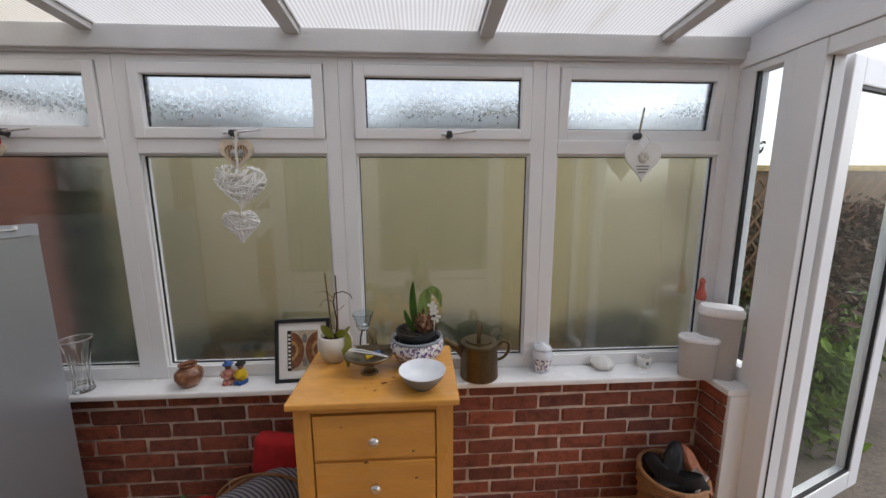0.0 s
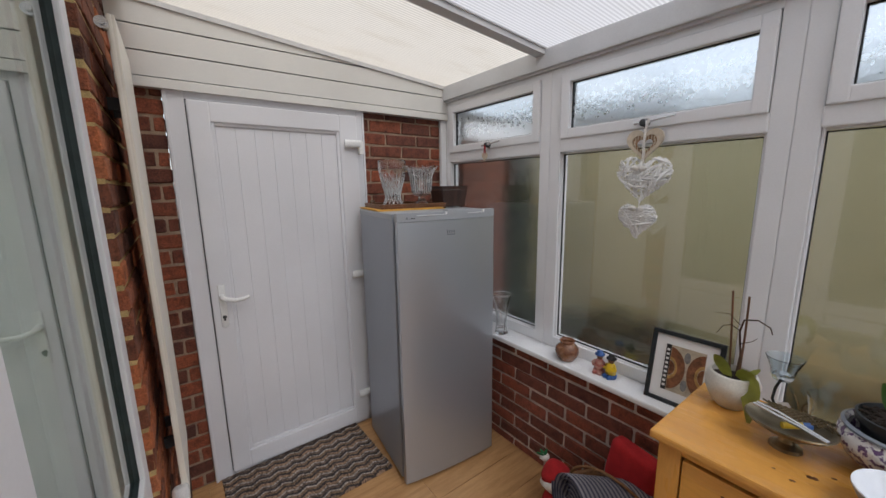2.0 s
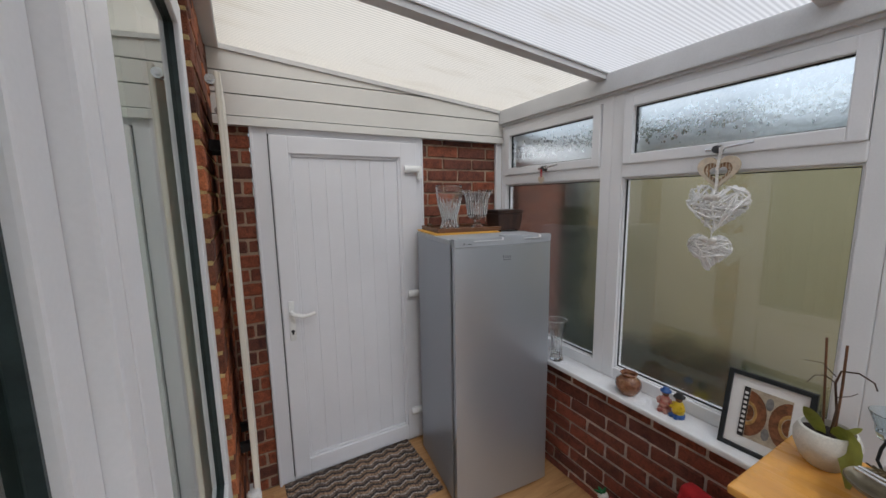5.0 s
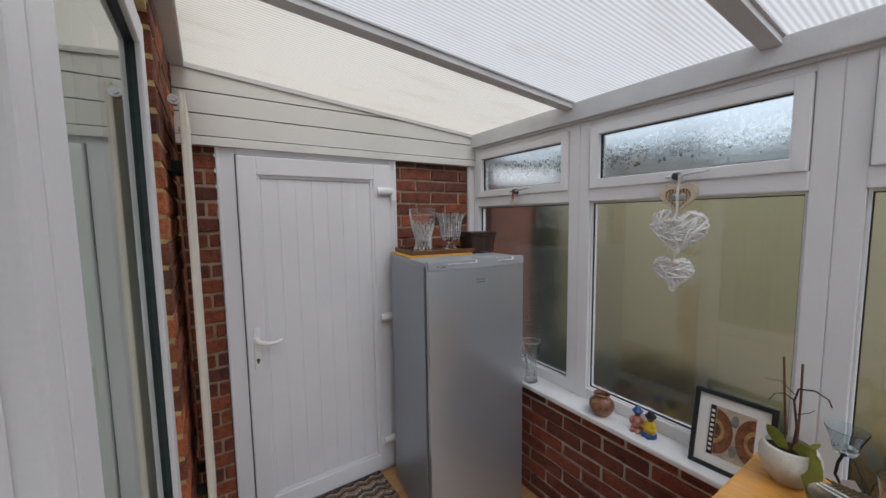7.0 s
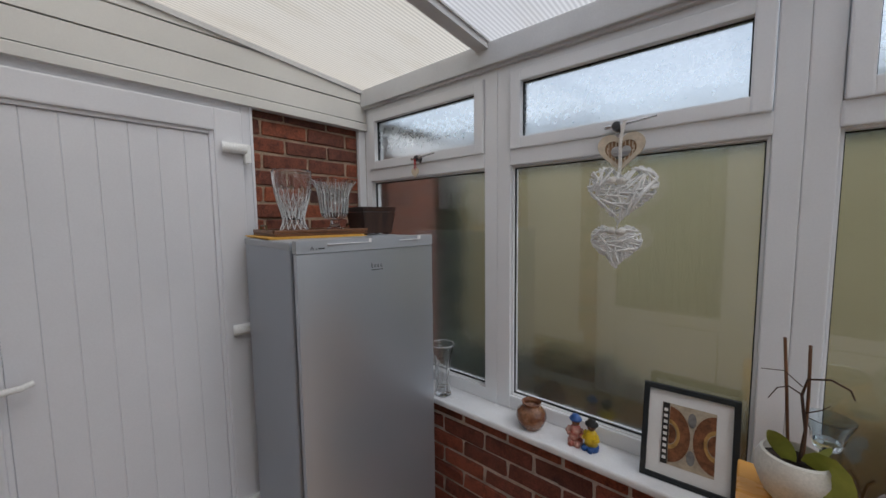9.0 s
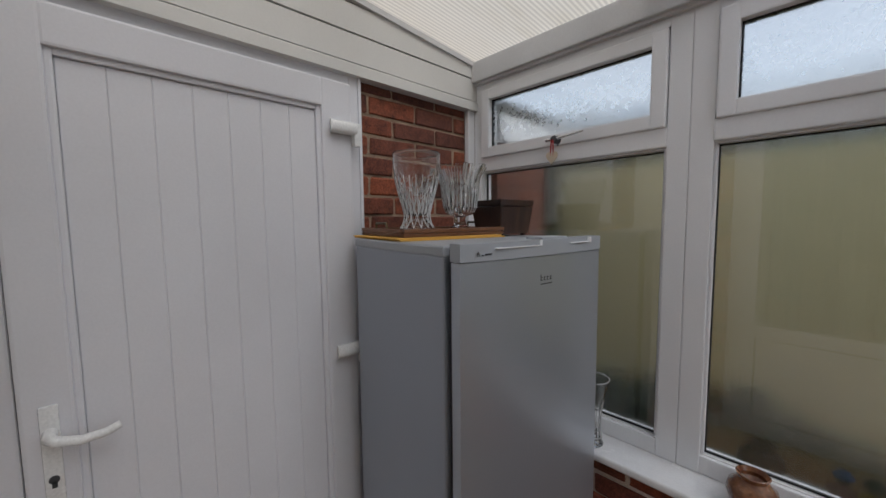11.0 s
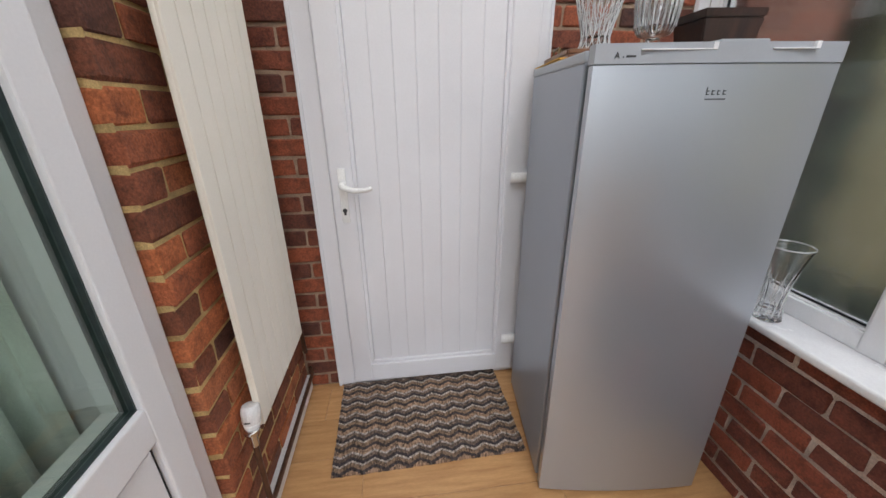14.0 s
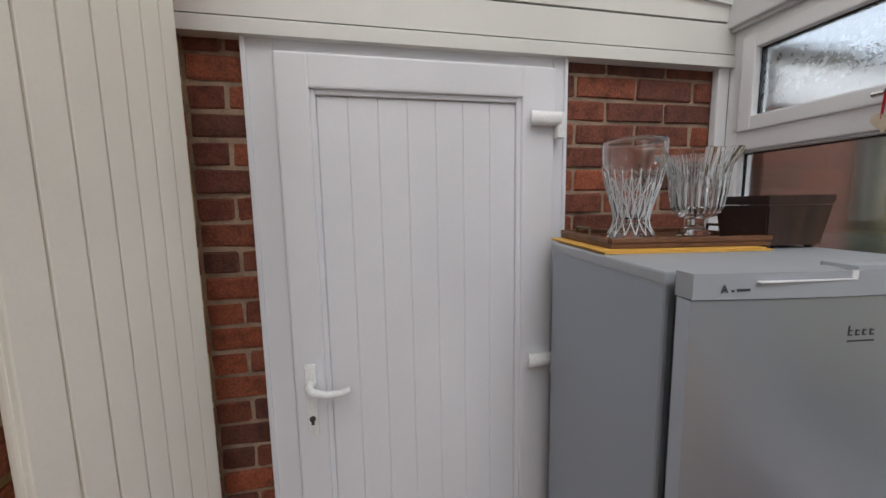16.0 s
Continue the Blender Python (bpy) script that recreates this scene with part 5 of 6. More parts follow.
def arcband(bm, cx, cz, r0, r1, a0, a1, y0, y1):
    out = []
    for k in range(17):
        a = radians(a0 + (a1 - a0) * k / 16)
        out.append((cx + r1 * math.cos(a), cz + r1 * math.sin(a) * 1.5))
    for k in range(17):
        a = radians(a1 + (a0 - a1) * k / 16)
        out.append((cx + r0 * math.cos(a), cz + r0 * math.sin(a) * 1.5))
    prism(bm, [(min(0.067, max(-0.049, u)), min(0.235, max(0.053, w))) for u, w in out], "y", y0, y1)


for (cx, a0, a1), mm in (((-0.05, -88, 88), TERRA), ((0.069, 92, 268), TERRA)):
    bm = bmesh.new()
    arcband(bm, cx, 0.144, 0.030, 0.056, a0, a1, 0.0066, 0.0077)
    part("print_band", bm, mm, pr)
    bm = bmesh.new()
    arcband(bm, cx, 0.144, 0.022, 0.030, a0, a1, 0.0062, 0.0077)
    part("print_band", bm, OCHRE, pr)
    bm = bmesh.new()
    arcband(bm, cx, 0.144, 0.003, 0.020, a0, a1, 0.0064, 0.0077)
    part("print_band", bm, TERRA, pr)
for zc in (0.20, 0.09):
    bm = bmesh.new()
    prism(bm, [(0.009 + 0.011 * math.cos(k * 0.5236), zc + 0.022 * math.sin(k * 0.5236)) for k in range(12)], "y", 0.006, 0.0077)
    part("print_leaf", bm, GREY_INK, pr)
bm = bmesh.new()
for k in range(9):
    box(bm, -0.064, -0.054, 0.0055, 0.0067, 0.066 + k * 0.018, 0.066 + k * 0.018 + 0.009)
part("print_marks", bm, PAPER, pr)

# copper watering can
can = thing("watering_can", "old brown copper watering can with a hooped handle", "watering can", pose(0.482, 1.737, SZ))
bm = bmesh.new()
lathe(bm, [(0, 0.003), (0.086, 0.0), (0.090, 0.004), (0.089, 0.01), (0.084, 0.160), (0.087, 0.163), (0.085, 0.169), (0.064, 0.174), (0.062, 0.182), (0.0, 0.186)], 40)
part("body", bm, BRASS, can, smooth=True)
bm = bmesh.new()
strap = [(0.052 * math.cos(a), 0.178 + 0.075 * math.sin(a)) for a in [math.pi * k / 16 for k in range(17)]]
ring(bm, [[(x * 1.06, -0.009, 0.178 + (z - 0.178) * 1.08), (x * 1.06, 0.009, 0.178 + (z - 0.178) * 1.08), (x * 0.94, 0.009, z), (x * 0.94, -0.009, z)] for x, z in strap])
hoop = part("handle_hoop", bm, BRASS, can, smooth=True)
hoop.matrix_basis = pose(0, 0, 0, 0, 0, 78)
bm = bmesh.new()
tube(bm, [(-0.070, 0, 0.10), (-0.10, 0, 0.14), (-0.135, -0.005, 0.165), (-0.165, -0.008, 0.185), (-0.185, -0.01, 0.188)], 0.02, 12, 0.010)
part("spout", bm, BRASS, can, smooth=True)
bm = bmesh.new()
tube(bm, arc_path((0.084, 0, 0.075), (0.125, 0, 0.080), (0.140, 0, 0.120), 6) + arc_path((0.142, 0, 0.130), (0.150, 0, 0.172), (0.108, 0, 0.168), 6) + [(0.092, 0, 0.150), (0.086, 0, 0.146)], 0.007, 10)
part("side_handle", bm, BRASS, can, smooth=True)
# jar, shell dish, small dish
jar = thing("ginger_jar", "small blue and white lidded china jar on the sill", "jar", pose(0.795, 1.765, SZ))
bm = bmesh.new()
lathe(bm, [(0, 0.002), (0.034, 0.0), (0.037, 0.006), (0.043, 0.04), (0.050, 0.080), (0.049, 0.096), (0.040, 0.106), (0.038, 0.110), (0.0, 0.110)], 36)
part("body", bm, JAR_BLUE, jar, smooth=True)
bm = bmesh.new()
lathe(bm, [(0.0382, 0.012), (0.0438, 0.042), (0.0492, 0.072), (0.0480, 0.072), (0.0420, 0.042), (0.0368, 0.012)], 36, cap=False)
part("pattern", bm, PATTERNED, jar, "dark flower pattern round the belly", True)
bm = bmesh.new()
lathe(bm, [(0.0, 0.1105), (0.042, 0.1105), (0.043, 0.116), (0.036, 0.127), (0.014, 0.134), (0.009, 0.140), (0.0, 0.142)], 32)
part("lid", bm, JAR_BLUE, jar, smooth=True)
bm = bmesh.new()
lathe(bm, [(0, 0.003), (0.035, 0.0), (0.052, 0.012), (0.056, 0.028), (0.045, 0.045), (0.02, 0.056), (0, 0.058)], 40, flute=lambda a, h, r: r * (1 + 0.04 * math.sin(11 * a)))
v = part("shell_ornament", bm, WHITE_CERAMIC, smooth=True)
v.matrix_basis = pose(1.10, 1.772, SZ)
tagged(v, "white ridged shell-like ornament on the sill", "ornament")
bm = bmesh.new()
lathe(bm, [(0, 0.002), (0.026, 0.0), (0.034, 0.02), (0.032, 0.046), (0.028, 0.048), (0.027, 0.02), (0, 0.012)], 32)
cup = thing("tea_light_cup", "small white ceramic tea-light cup", "candle holder", pose(1.315, 1.775, SZ))
part("cup", bm, WHITE_CERAMIC, cup, smooth=True)
part("motif", boxes((-0.008, 0.004, -0.0345, -0.031, 0.018, 0.034), bevel=0.001), DARKGREY, cup, "dark motif")


# storage tubs
def tub(m, w, d, h, label):
    t = thing("storage_tub", label, "food container", m, "plastic tubs")
    def oval(k, z):
        return [(w * k * (abs(math.cos(a)) ** 0.55) * math.copysign(1, math.cos(a)), d * k * (abs(math.sin(a)) ** 0.7) * math.copysign(1, math.sin(a)), z) for a in [2 * math.pi * i / 40 for i in range(40)]]
    bm = bmesh.new()
    ring(bm, [oval(0.88, 0.0), oval(0.9, 0.004), oval(0.97, h * 0.86), oval(0.98, h * 0.9)])
    part("tub", bm, CLOUDY, t, smooth=True)
    bm = bmesh.new()
    ring(bm, [oval(1.0, h * 0.88), oval(1.04, h * 0.89), oval(1.04, h * 0.955), oval(0.98, h * 0.975), oval(0.93, h)])
    part("lid", bm, LID_WHITE, t, smooth=True)
    return t


tub(pose(1.497, 1.665, SZ, 0, 0, -20), 0.078, 0.042, 0.198, "cloudy plastic tub with a white lid, the smaller")
tub(pose(1.592, 1.668, SZ + 0.002, 0, 0, -34), 0.084, 0.055, 0.335, "tall cloudy plastic tub with a white lid, holding cereal")
bm = bmesh.new()
lathe(bm, [(0, 0), (0.022, 0.0), (0.024, 0.02), (0.014, 0.05), (0.010, 0.075), (0.014, 0.09), (0.006, 0.105), (0, 0.11)], 20)
v = part("red_ornament", bm, surf("faded_red_wax", (0.52, 0.11, 0.085), 0.45, var=0.2, scale=30, bump=0.03), smooth=True)
v.matrix_basis = pose(1.60, 1.745, SZ + 0.34)
bm = bmesh.new()
lathe(bm, [(0, 0), (0.028, 0.0), (0.024, 0.01), (0.010, 0.016), (0.009, 0.33), (0.022, 0.335), (0.022, 0.34), (0, 0.34)], 20)
orn = thing("candlestick", "red candle on a slim pale candlestick behind the tubs", "candlestick", pose(1.565, 1.765, SZ + 0.001))
part("stick", bm, WHITE_CERAMIC, orn, smooth=True)
v.matrix_basis = pose(0, 0, 0.34)
v.parent = orn
v.name = "candle"

# glass stand, butterfly, tumbler
gs = thing("candle_holder", "blue-tinted glass cup on a curved dark wire stem", "candle holder", pose(-0.052, 1.735, SZ))
bm = bmesh.new()
tube(bm, [(0.02, 0, 0.008), (0.024, 0, 0.06), (0.008, 0, 0.12), (-0.016, 0, 0.17), (-0.012, 0, 0.21), (0, 0, 0.25)], 0.004, 8)
lathe(bm, [(0, 0), (0.04, 0), (0.04, 0.006), (0, 0.008)], 24)
part("stem", bm, BLACK_POT, gs, smooth=True)
bm = bmesh.new()
lathe(bm, [(0, 0.245), (0.024, 0.245), (0.030, 0.26), (0.033, 0.282), (0.048, 0.32), (0.0465, 0.321), (0.030, 0.284), (0.026, 0.262), (0, 0.258)], 36)
part("cup", bm, BLUE_GLASS, gs, smooth=True)
bf = thing("butterfly_ornament", "pale glass butterfly ornament on a wire", "ornament", pose(0.005, 1.70, SZ))
for s in (-1, 1):
    bm = bmesh.new()
    prism(bm, [(0.004 * s, 0.15), (0.03 * s, 0.195), (0.055 * s, 0.19), (0.058 * s, 0.165), (0.04 * s, 0.15), (0.045 * s, 0.125), (0.028 * s, 0.112), (0.004 * s, 0.14)], "y", -0.002, 0.002)
    w_ = part("wing", bm, CLOUDY, bf)
    w_.matrix_basis = pose(0, 0, 0, 0, 0, -22 * s)
bm = bmesh.new()
tube(bm, [(0, 0, 0.12), (0, 0, 0.165), (0.006, 0, 0.2), (0.018, 0, 0.215)], 0.003, 8)
tube(bm, [(0, 0, 0.165), (-0.012, 0, 0.205), (-0.022, 0, 0.225)], 0.002, 6)
tube(bm, [(0, 0, 0.0), (0, 0, 0.13)], 0.002, 6)
lathe(bm, [(0, 0), (0.025, 0), (0.025, 0.004), (0, 0.005)], 18)
part("wire", bm, BRASS, bf, "brass wire", True)
bm = bmesh.new()
lathe(bm, [(0, 0.001), (0.028, 0.0), (0.034, 0.01), (0.046, 0.095), (0.0445, 0.095), (0.032, 0.012), (0, 0.01)], 36)
v = part("glass_tumbler", bm, THIN_GLASS, smooth=True)
v.matrix_basis = pose(0.072, 1.565, DT)
tagged(v, "clear glass tumbler on the pine chest", "glass")

# orchid in a stoneware pot
oc = thing("potted_orchid", "leggy bare orchid in a pale stoneware pot", "potted plant", pose(-0.124, 1.51, DT) @ Matrix.Scale(0.9, 4))
bm = bmesh.new()
lathe(bm, [(0, 0.002), (0.038, 0.0), (0.056, 0.02), (0.072, 0.06), (0.074, 0.09), (0.064, 0.115), (0.058, 0.118), (0.060, 0.108), (0.066, 0.09), (0, 0.085)], 40)
part("pot", bm, STONEWARE, oc, smooth=True)
bm = bmesh.new()
lathe(bm, [(0.062, 0.094), (0.04, 0.100), (0, 0.103)], 24, flute=lambda a, h, r: r * (1 + 0.05 * math.sin(5 * a)))
part("compost", bm, SOIL, oc)
for x, tz in ((-0.012, 0.385), (0.012, 0.375)):
    bm = bmesh.new()
    tube(bm, [(x, 0.01, 0.09), (x * 1.5 - 0.004, 0.012, 0.25), (x * 1.8 - 0.01, 0.015, tz)], 0.0032, 8)
    part("cane", bm, TRAY_WOOD, oc, "thin brown cane")
bm = bmesh.new()
tube(bm, [(0.006, 0, 0.1), (0.012, 0, 0.18), (0.002, 0, 0.26), (0.01, 0.0, 0.30), (0.045, -0.005, 0.31), (0.075, -0.005, 0.295), (0.082, -0.005, 0.275)], 0.0036, 8, 0.0016)
tube(bm, [(0.004, 0, 0.26), (-0.02, 0, 0.275), (-0.04, -0.01, 0.27), (-0.055, -0.01, 0.24)], 0.002, 6, 0.001)
tube(bm, [(0.002, 0, 0.28), (-0.03, 0, 0.31), (-0.07, 0, 0.305)], 0.0014, 6, 0.0008)
tube(bm, [(0.01, 0, 0.22), (0.035, 0, 0.235), (0.048, 0, 0.25)], 0.0015, 6, 0.0008)
part("stem", bm, STEM, oc, "dry dark flower stem", True)


def blade(path, width, tip=0.15, fold=0.25):
    """A leaf blade along a path, curled across its width."""
    bm = bmesh.new()
    rows = []
    n_p = len(path)
    for i, p in enumerate(path):
        f = i / (n_p - 1)
        w = width * (math.sin(math.pi * min(0.97, 0.12 + 0.86 * f)) ** 0.7 if f < 0.97 else tip)
        d = Vector(path[min(i + 1, n_p - 1)]) - Vector(path[max(0, i - 1)])
        side = d.cross(Vector((0.25, 1, 0.1))).normalized()
        nrm = side.cross(d).normalized()
        rows.append([bm.verts.new(Vector(p) + side * w * u + nrm * (w * fold * (1 - u * u))) for u in (-1, -0.5, 0, 0.5, 1)])
    for a, b in zip(rows, rows[1:]):
        for k in range(4):
            bm.faces.new((a[k], a[k + 1], b[k + 1], b[k]))
    ret = bmesh.ops.solidify(bm, geom=bm.faces[:], thickness=0.0018)
    return bm


part("leaf", blade(arc_path((0.02, -0.01, 0.1), (0.060, -0.055, 0.175), (0.070, -0.082, 0.005)), 0.033), PALE_LEAF, oc, "limp yellow-green leaf", True)
part("leaf", blade(arc_path((-0.01, -0.01, 0.1), (-0.03, -0.02, 0.15), (-0.052, -0.02, 0.165)), 0.022), PALE_LEAF, oc, "limp yellow-green leaf", True)
part("leaf", blade(arc_path((0.02, 0.0, 0.1), (0.05, 0.02, 0.13), (0.06, 0.03, 0.14)), 0.008), PALE_LEAF, oc, "", True)

# footed dish with scissors-like servers
fdsh = thing("footed_dish", "tarnished footed metal dish holding odds and ends", "dish", pose(0.022, 1.402, DT) @ Matrix.Diagonal((0.92, 0.86, 0.95, 1)))
bm = bmesh.new()
lathe(bm, [(0, 0.002), (0.036, 0.0), (0.034, 0.008), (0.018, 0.018), (0.015, 0.032), (0.022, 0.038), (0.05, 0.046), (0.078, 0.062), (0.090, 0.074), (0.088, 0.077), (0.06, 0.058), (0, 0.046)], 44, flute=lambda a, h, r: r * (1 + (0.06 * math.cos(2 * a) if h > 0.04 else 0)))
part("bowl", bm, PEWTER, fdsh, smooth=True)
bm = bmesh.new()
for k in range(-5, 6):
    tube(bm, [(0.012 * k - 0.01, 0.02, 0.078), (0.012 * k + 0.012, 0.045, 0.086), (0.012 * k + 0.03, 0.07, 0.082)], 0.0022, 6)
    tube(bm, [(0.012 * k + 0.03, 0.02, 0.078), (0.012 * k + 0.012, 0.045, 0.086), (0.012 * k - 0.01, 0.07, 0.082)], 0.0022, 6)
part("lattice", bm, BRASS, fdsh, "pierced brass lattice", True)
nut = thing("nutcracker", "silver metal nutcracker lying across the dish", "tool", pose(0.028, 1.38, DT + 0.082, 0, 4, -18) @ Matrix.Scale(0.78, 4))
for k in (-1, 1):
    bm = bmesh.new()
    tube(bm, [(-0.10, 0.008 * k, 0), (-0.04, 0.011 * k, 0.004), (0.03, 0.006 * k, 0.004), (0.09, 0.004 * k, 0.0)], 0.006, 10, 0.0045)
    part("arm", bm, CHROME, nut, smooth=True)
pens = thing("bright_tube", "small yellow and blue tube in the dish", "tube", pose(0.035, 1.405, DT + 0.066, 0, 85, 40))
bm = bmesh.new()
lathe(bm, [(0, -0.03), (0.008, -0.03), (0.008, 0.012), (0, 0.012)], 14)
part("body", bm, FIG_YELLOW, pens)
bm = bmesh.new()
lathe(bm, [(0, 0.0125), (0.0085, 0.0125), (0.0085, 0.03), (0, 0.03)], 14)
part("cap", bm, FIG_BLUE, pens)

# planter with bulb
pl = thing("planter", "blue and white china planter with a bulb in a black pot", "potted plant", pose(0.196, 1.475, DT) @ Matrix.Scale(0.88, 4))
bm = bmesh.new()
lathe(bm, [(0, 0.004), (0.062, 0.0), (0.066, 0.008), (0.098, 0.035), (0.118, 0.07), (0.116, 0.098), (0.106, 0.112), (0.110, 0.120), (0.104, 0.122), (0.098, 0.110), (0.106, 0.09), (0.10, 0.05), (0, 0.012)], 56)
part("bowl", bm, PATTERNED, pl, smooth=True)
bm = bmesh.new()
lathe(bm, [(0.1115, 0.113), (0.1125, 0.119), (0.105, 0.1235), (0.1035, 0.12)], 56, cap=False)
part("rim", bm, BLUE_GREY, pl, "dark blue rim", True)
bm = bmesh.new()
lathe(bm, [(0, 0.02), (0.06, 0.02), (0.080, 0.13), (0.089, 0.133), (0.090, 0.152), (0.085, 0.153), (0.082, 0.14), (0, 0.138)], 44)
bp_ = part("inner_pot", bm, BLACK_POT, pl, "black plastic plant pot", True)
bm = bmesh.new()
rs = random.Random(3)
lathe(bm, [(0.083, 0.139), (0.05, 0.146), (0, 0.15)], 24)
for k in range(70):
    a, r = rs.uniform(0, 6.28), 0.078 * math.sqrt(rs.random())
    blob(bm, (r * math.cos(a), r * math.sin(a), 0.147), (0.009, 0.007, 0.005), k, 0.4, 1)
part("compost", bm, SOIL, bp_, "bark compost")
bm = bmesh.new()
blob(bm, (0.030, -0.015, 0.178), (0.030, 0.030, 0.042), 3, 0.35, 3, 10)
part("bulb", bm, BULB, pl, "papery brown bulb", True)
for k in range(22):
    a, h_ = k * 2.4, 0.155 + 0.0032 * k
    r_ = 0.030 * math.sqrt(max(0.1, 1 - ((h_ - 0.178) / 0.06) ** 2))
    c_, s_ = math.cos(a), math.sin(a)
    part("husk", blade(arc_path((0.030 + r_ * c_, -0.015 + r_ * s_, h_ - 0.012), (0.030 + (r_ + 0.012) * c_, -0.015 + (r_ + 0.012) * s_, h_ + 0.006), (0.030 + (r_ + 0.006) * c_, -0.015 + (r_ + 0.006) * s_, h_ + 0.022), 4), 0.008), BULB, pl)
for p0, p1, p2, w_, lm in (((0.0, -0.01, 0.15), (-0.022, -0.02, 0.26), (-0.012, -0.01, 0.365), 0.017, GREEN_LEAF), ((-0.012, -0.03, 0.15), (-0.036, -0.04, 0.20), (-0.05, -0.045, 0.255), 0.013, GREEN_LEAF), ((0.022, 0.01, 0.18), (0.030, 0.02, 0.30), (0.062, 0.012, 0.325), 0.027, PALE_BLADE), ((0.052, 0.010, 0.326), (0.100, 0.000, 0.335), (0.104, -0.008, 0.25), 0.019, PALE_BLADE)):
    part("leaf", blade(arc_path(p0, p1, p2), w_), lm, pl, "", True)
orch = thing("flower_pick", "white paper orchid flower on a pick in the planter", "ornament", pose(0.262, 1.455, DT + 0.125))
bm = bmesh.new()
tube(bm, [(0, 0, 0.0), (0.002, 0, 0.09)], 0.0018, 6)
part("pick", bm, WHITE_CERAMIC, orch)
for c_x, c_z, n_k in ((0.0, 0.085, 5), (-0.006, 0.108, 4), (0.008, 0.062, 4)):
    for k in range(n_k):
        a = k * 2 * math.pi / n_k + c_x * 40
        bm = bmesh.new()
        prism(bm, [(c_x + u * math.cos(a) - w * math.sin(a), c_z + u * math.sin(a) + w * math.cos(a)) for u, w in ((0.001, 0.001), (0.008, 0.007), (0.017, 0.005), (0.020, 0.0), (0.016, -0.006), (0.008, -0.006))], "y", -0.010 - 0.002 * (k % 2), -0.0085 - 0.002 * (k % 2))
        part("petal", bm, WHITE_CERAMIC, orch)
bm = bmesh.new()
blob(bm, (0.0, -0.012, 0.07), (0.006, 0.004, 0.006), 2, 0.2, 2)
part("throat", bm, DARKGREY, orch, "dark speckled throat")

# white bowl on the chest
bw = thing("bowl", "pale bowl with a grey outside on the pine chest", "bowl", pose(0.216, 1.292, DT) @ Matrix.Scale(0.95, 4))
bm = bmesh.new()
lathe(bm, [(0, 0.003), (0.035, 0.0), (0.037, 0.006), (0.055, 0.018), (0.074, 0.04), (0.083, 0.062), (0.0835, 0.0635)], 48, cap=False)
part("outside", bm, BLUE_GREY, bw, "blue-grey glaze outside", True)
bm = bmesh.new()
lathe(bm, [(0.0838, 0.0632), (0.0832, 0.066), (0.080, 0.064), (0.070, 0.040), (0.05, 0.021), (0.03, 0.0125), (0.001, 0.011)], 48, cap=False)
part("inside", bm, BOWL_WHITE, bw, "pale glaze inside", True)


# ---- hanging hearts ----
def heart_xy(a, w):
    x = 16 * math.sin(a) ** 3
    y = 13 * math.cos(a) - 5 * math.cos(2 * a) - 2 * math.cos(3 * a) - math.cos(4 * a)
    return x / 32 * w, (y + 2.5) / 32 * w


def wicker_heart(w, seed):
    """Thin twigs criss-crossing a puffed heart."""
    rng = random.Random(seed)
    bm = bmesh.new()
    rim = [heart_xy(2 * math.pi * k / 60, w) for k in range(60)]

    def inside(x, y):
        hit = False
        for (x0, y0), (x1, y1) in zip(rim, rim[1:] + rim[:1]):
            if (y0 > y) != (y1 > y) and x < (x1 - x0) * (y - y0) / (y1 - y0) + x0:
                hit = not hit
        return hit
    for off in (0.004,):
        tube(bm, [(x * 0.97, off, y * 0.97) for x, y in rim], 0.0018, 5, closed=True)
    made = 0
    while made < 64:
        x, y = rng.uniform(-0.5, 0.5) * w, rng.uniform(-0.55, 0.5) * w
        if not inside(x, y):
            continue
        made += 1
        a = rng.uniform(0, math.pi)
        dx, dy = math.cos(a) * 0.004, math.sin(a) * 0.004
        k0 = k1 = 0
        while inside(x + dx * (k1 + 1), y + dy * (k1 + 1)) and k1 < 30:
            k1 += 1
        while inside(x - dx * (k0 + 1), y - dy * (k0 + 1)) and k0 < 30:
            k0 += 1
        s = rng.choice((-1, -1, 1))
        p, q = (x - dx * (k0 + 1.2), s * 0.004, y - dy * (k0 + 1.2)), (x + dx * (k1 + 1.2), s * 0.004, y + dy * (k1 + 1.2))
        bulge = s * (0.07 * w * min(1.0, (k0 + k1) * 0.004 / (0.6 * w)) + rng.uniform(0.0, 0.01))
        tube(bm, arc_path(p, ((p[0] + q[0]) / 2, 2 * bulge, (p[2] + q[2]) / 2), q, 6), rng.uniform(0.0026, 0.0040), 6)
    return bm


def flat_heart(bm, w, y0, y1, cz=0.0, tall=1.0):
    prism(bm, [(heart_xy(a, w)[0], cz + heart_xy(a, w)[1] * tall) for a in [2 * math.pi * k / 40 for k in range(40)]], "y", y0, y1)


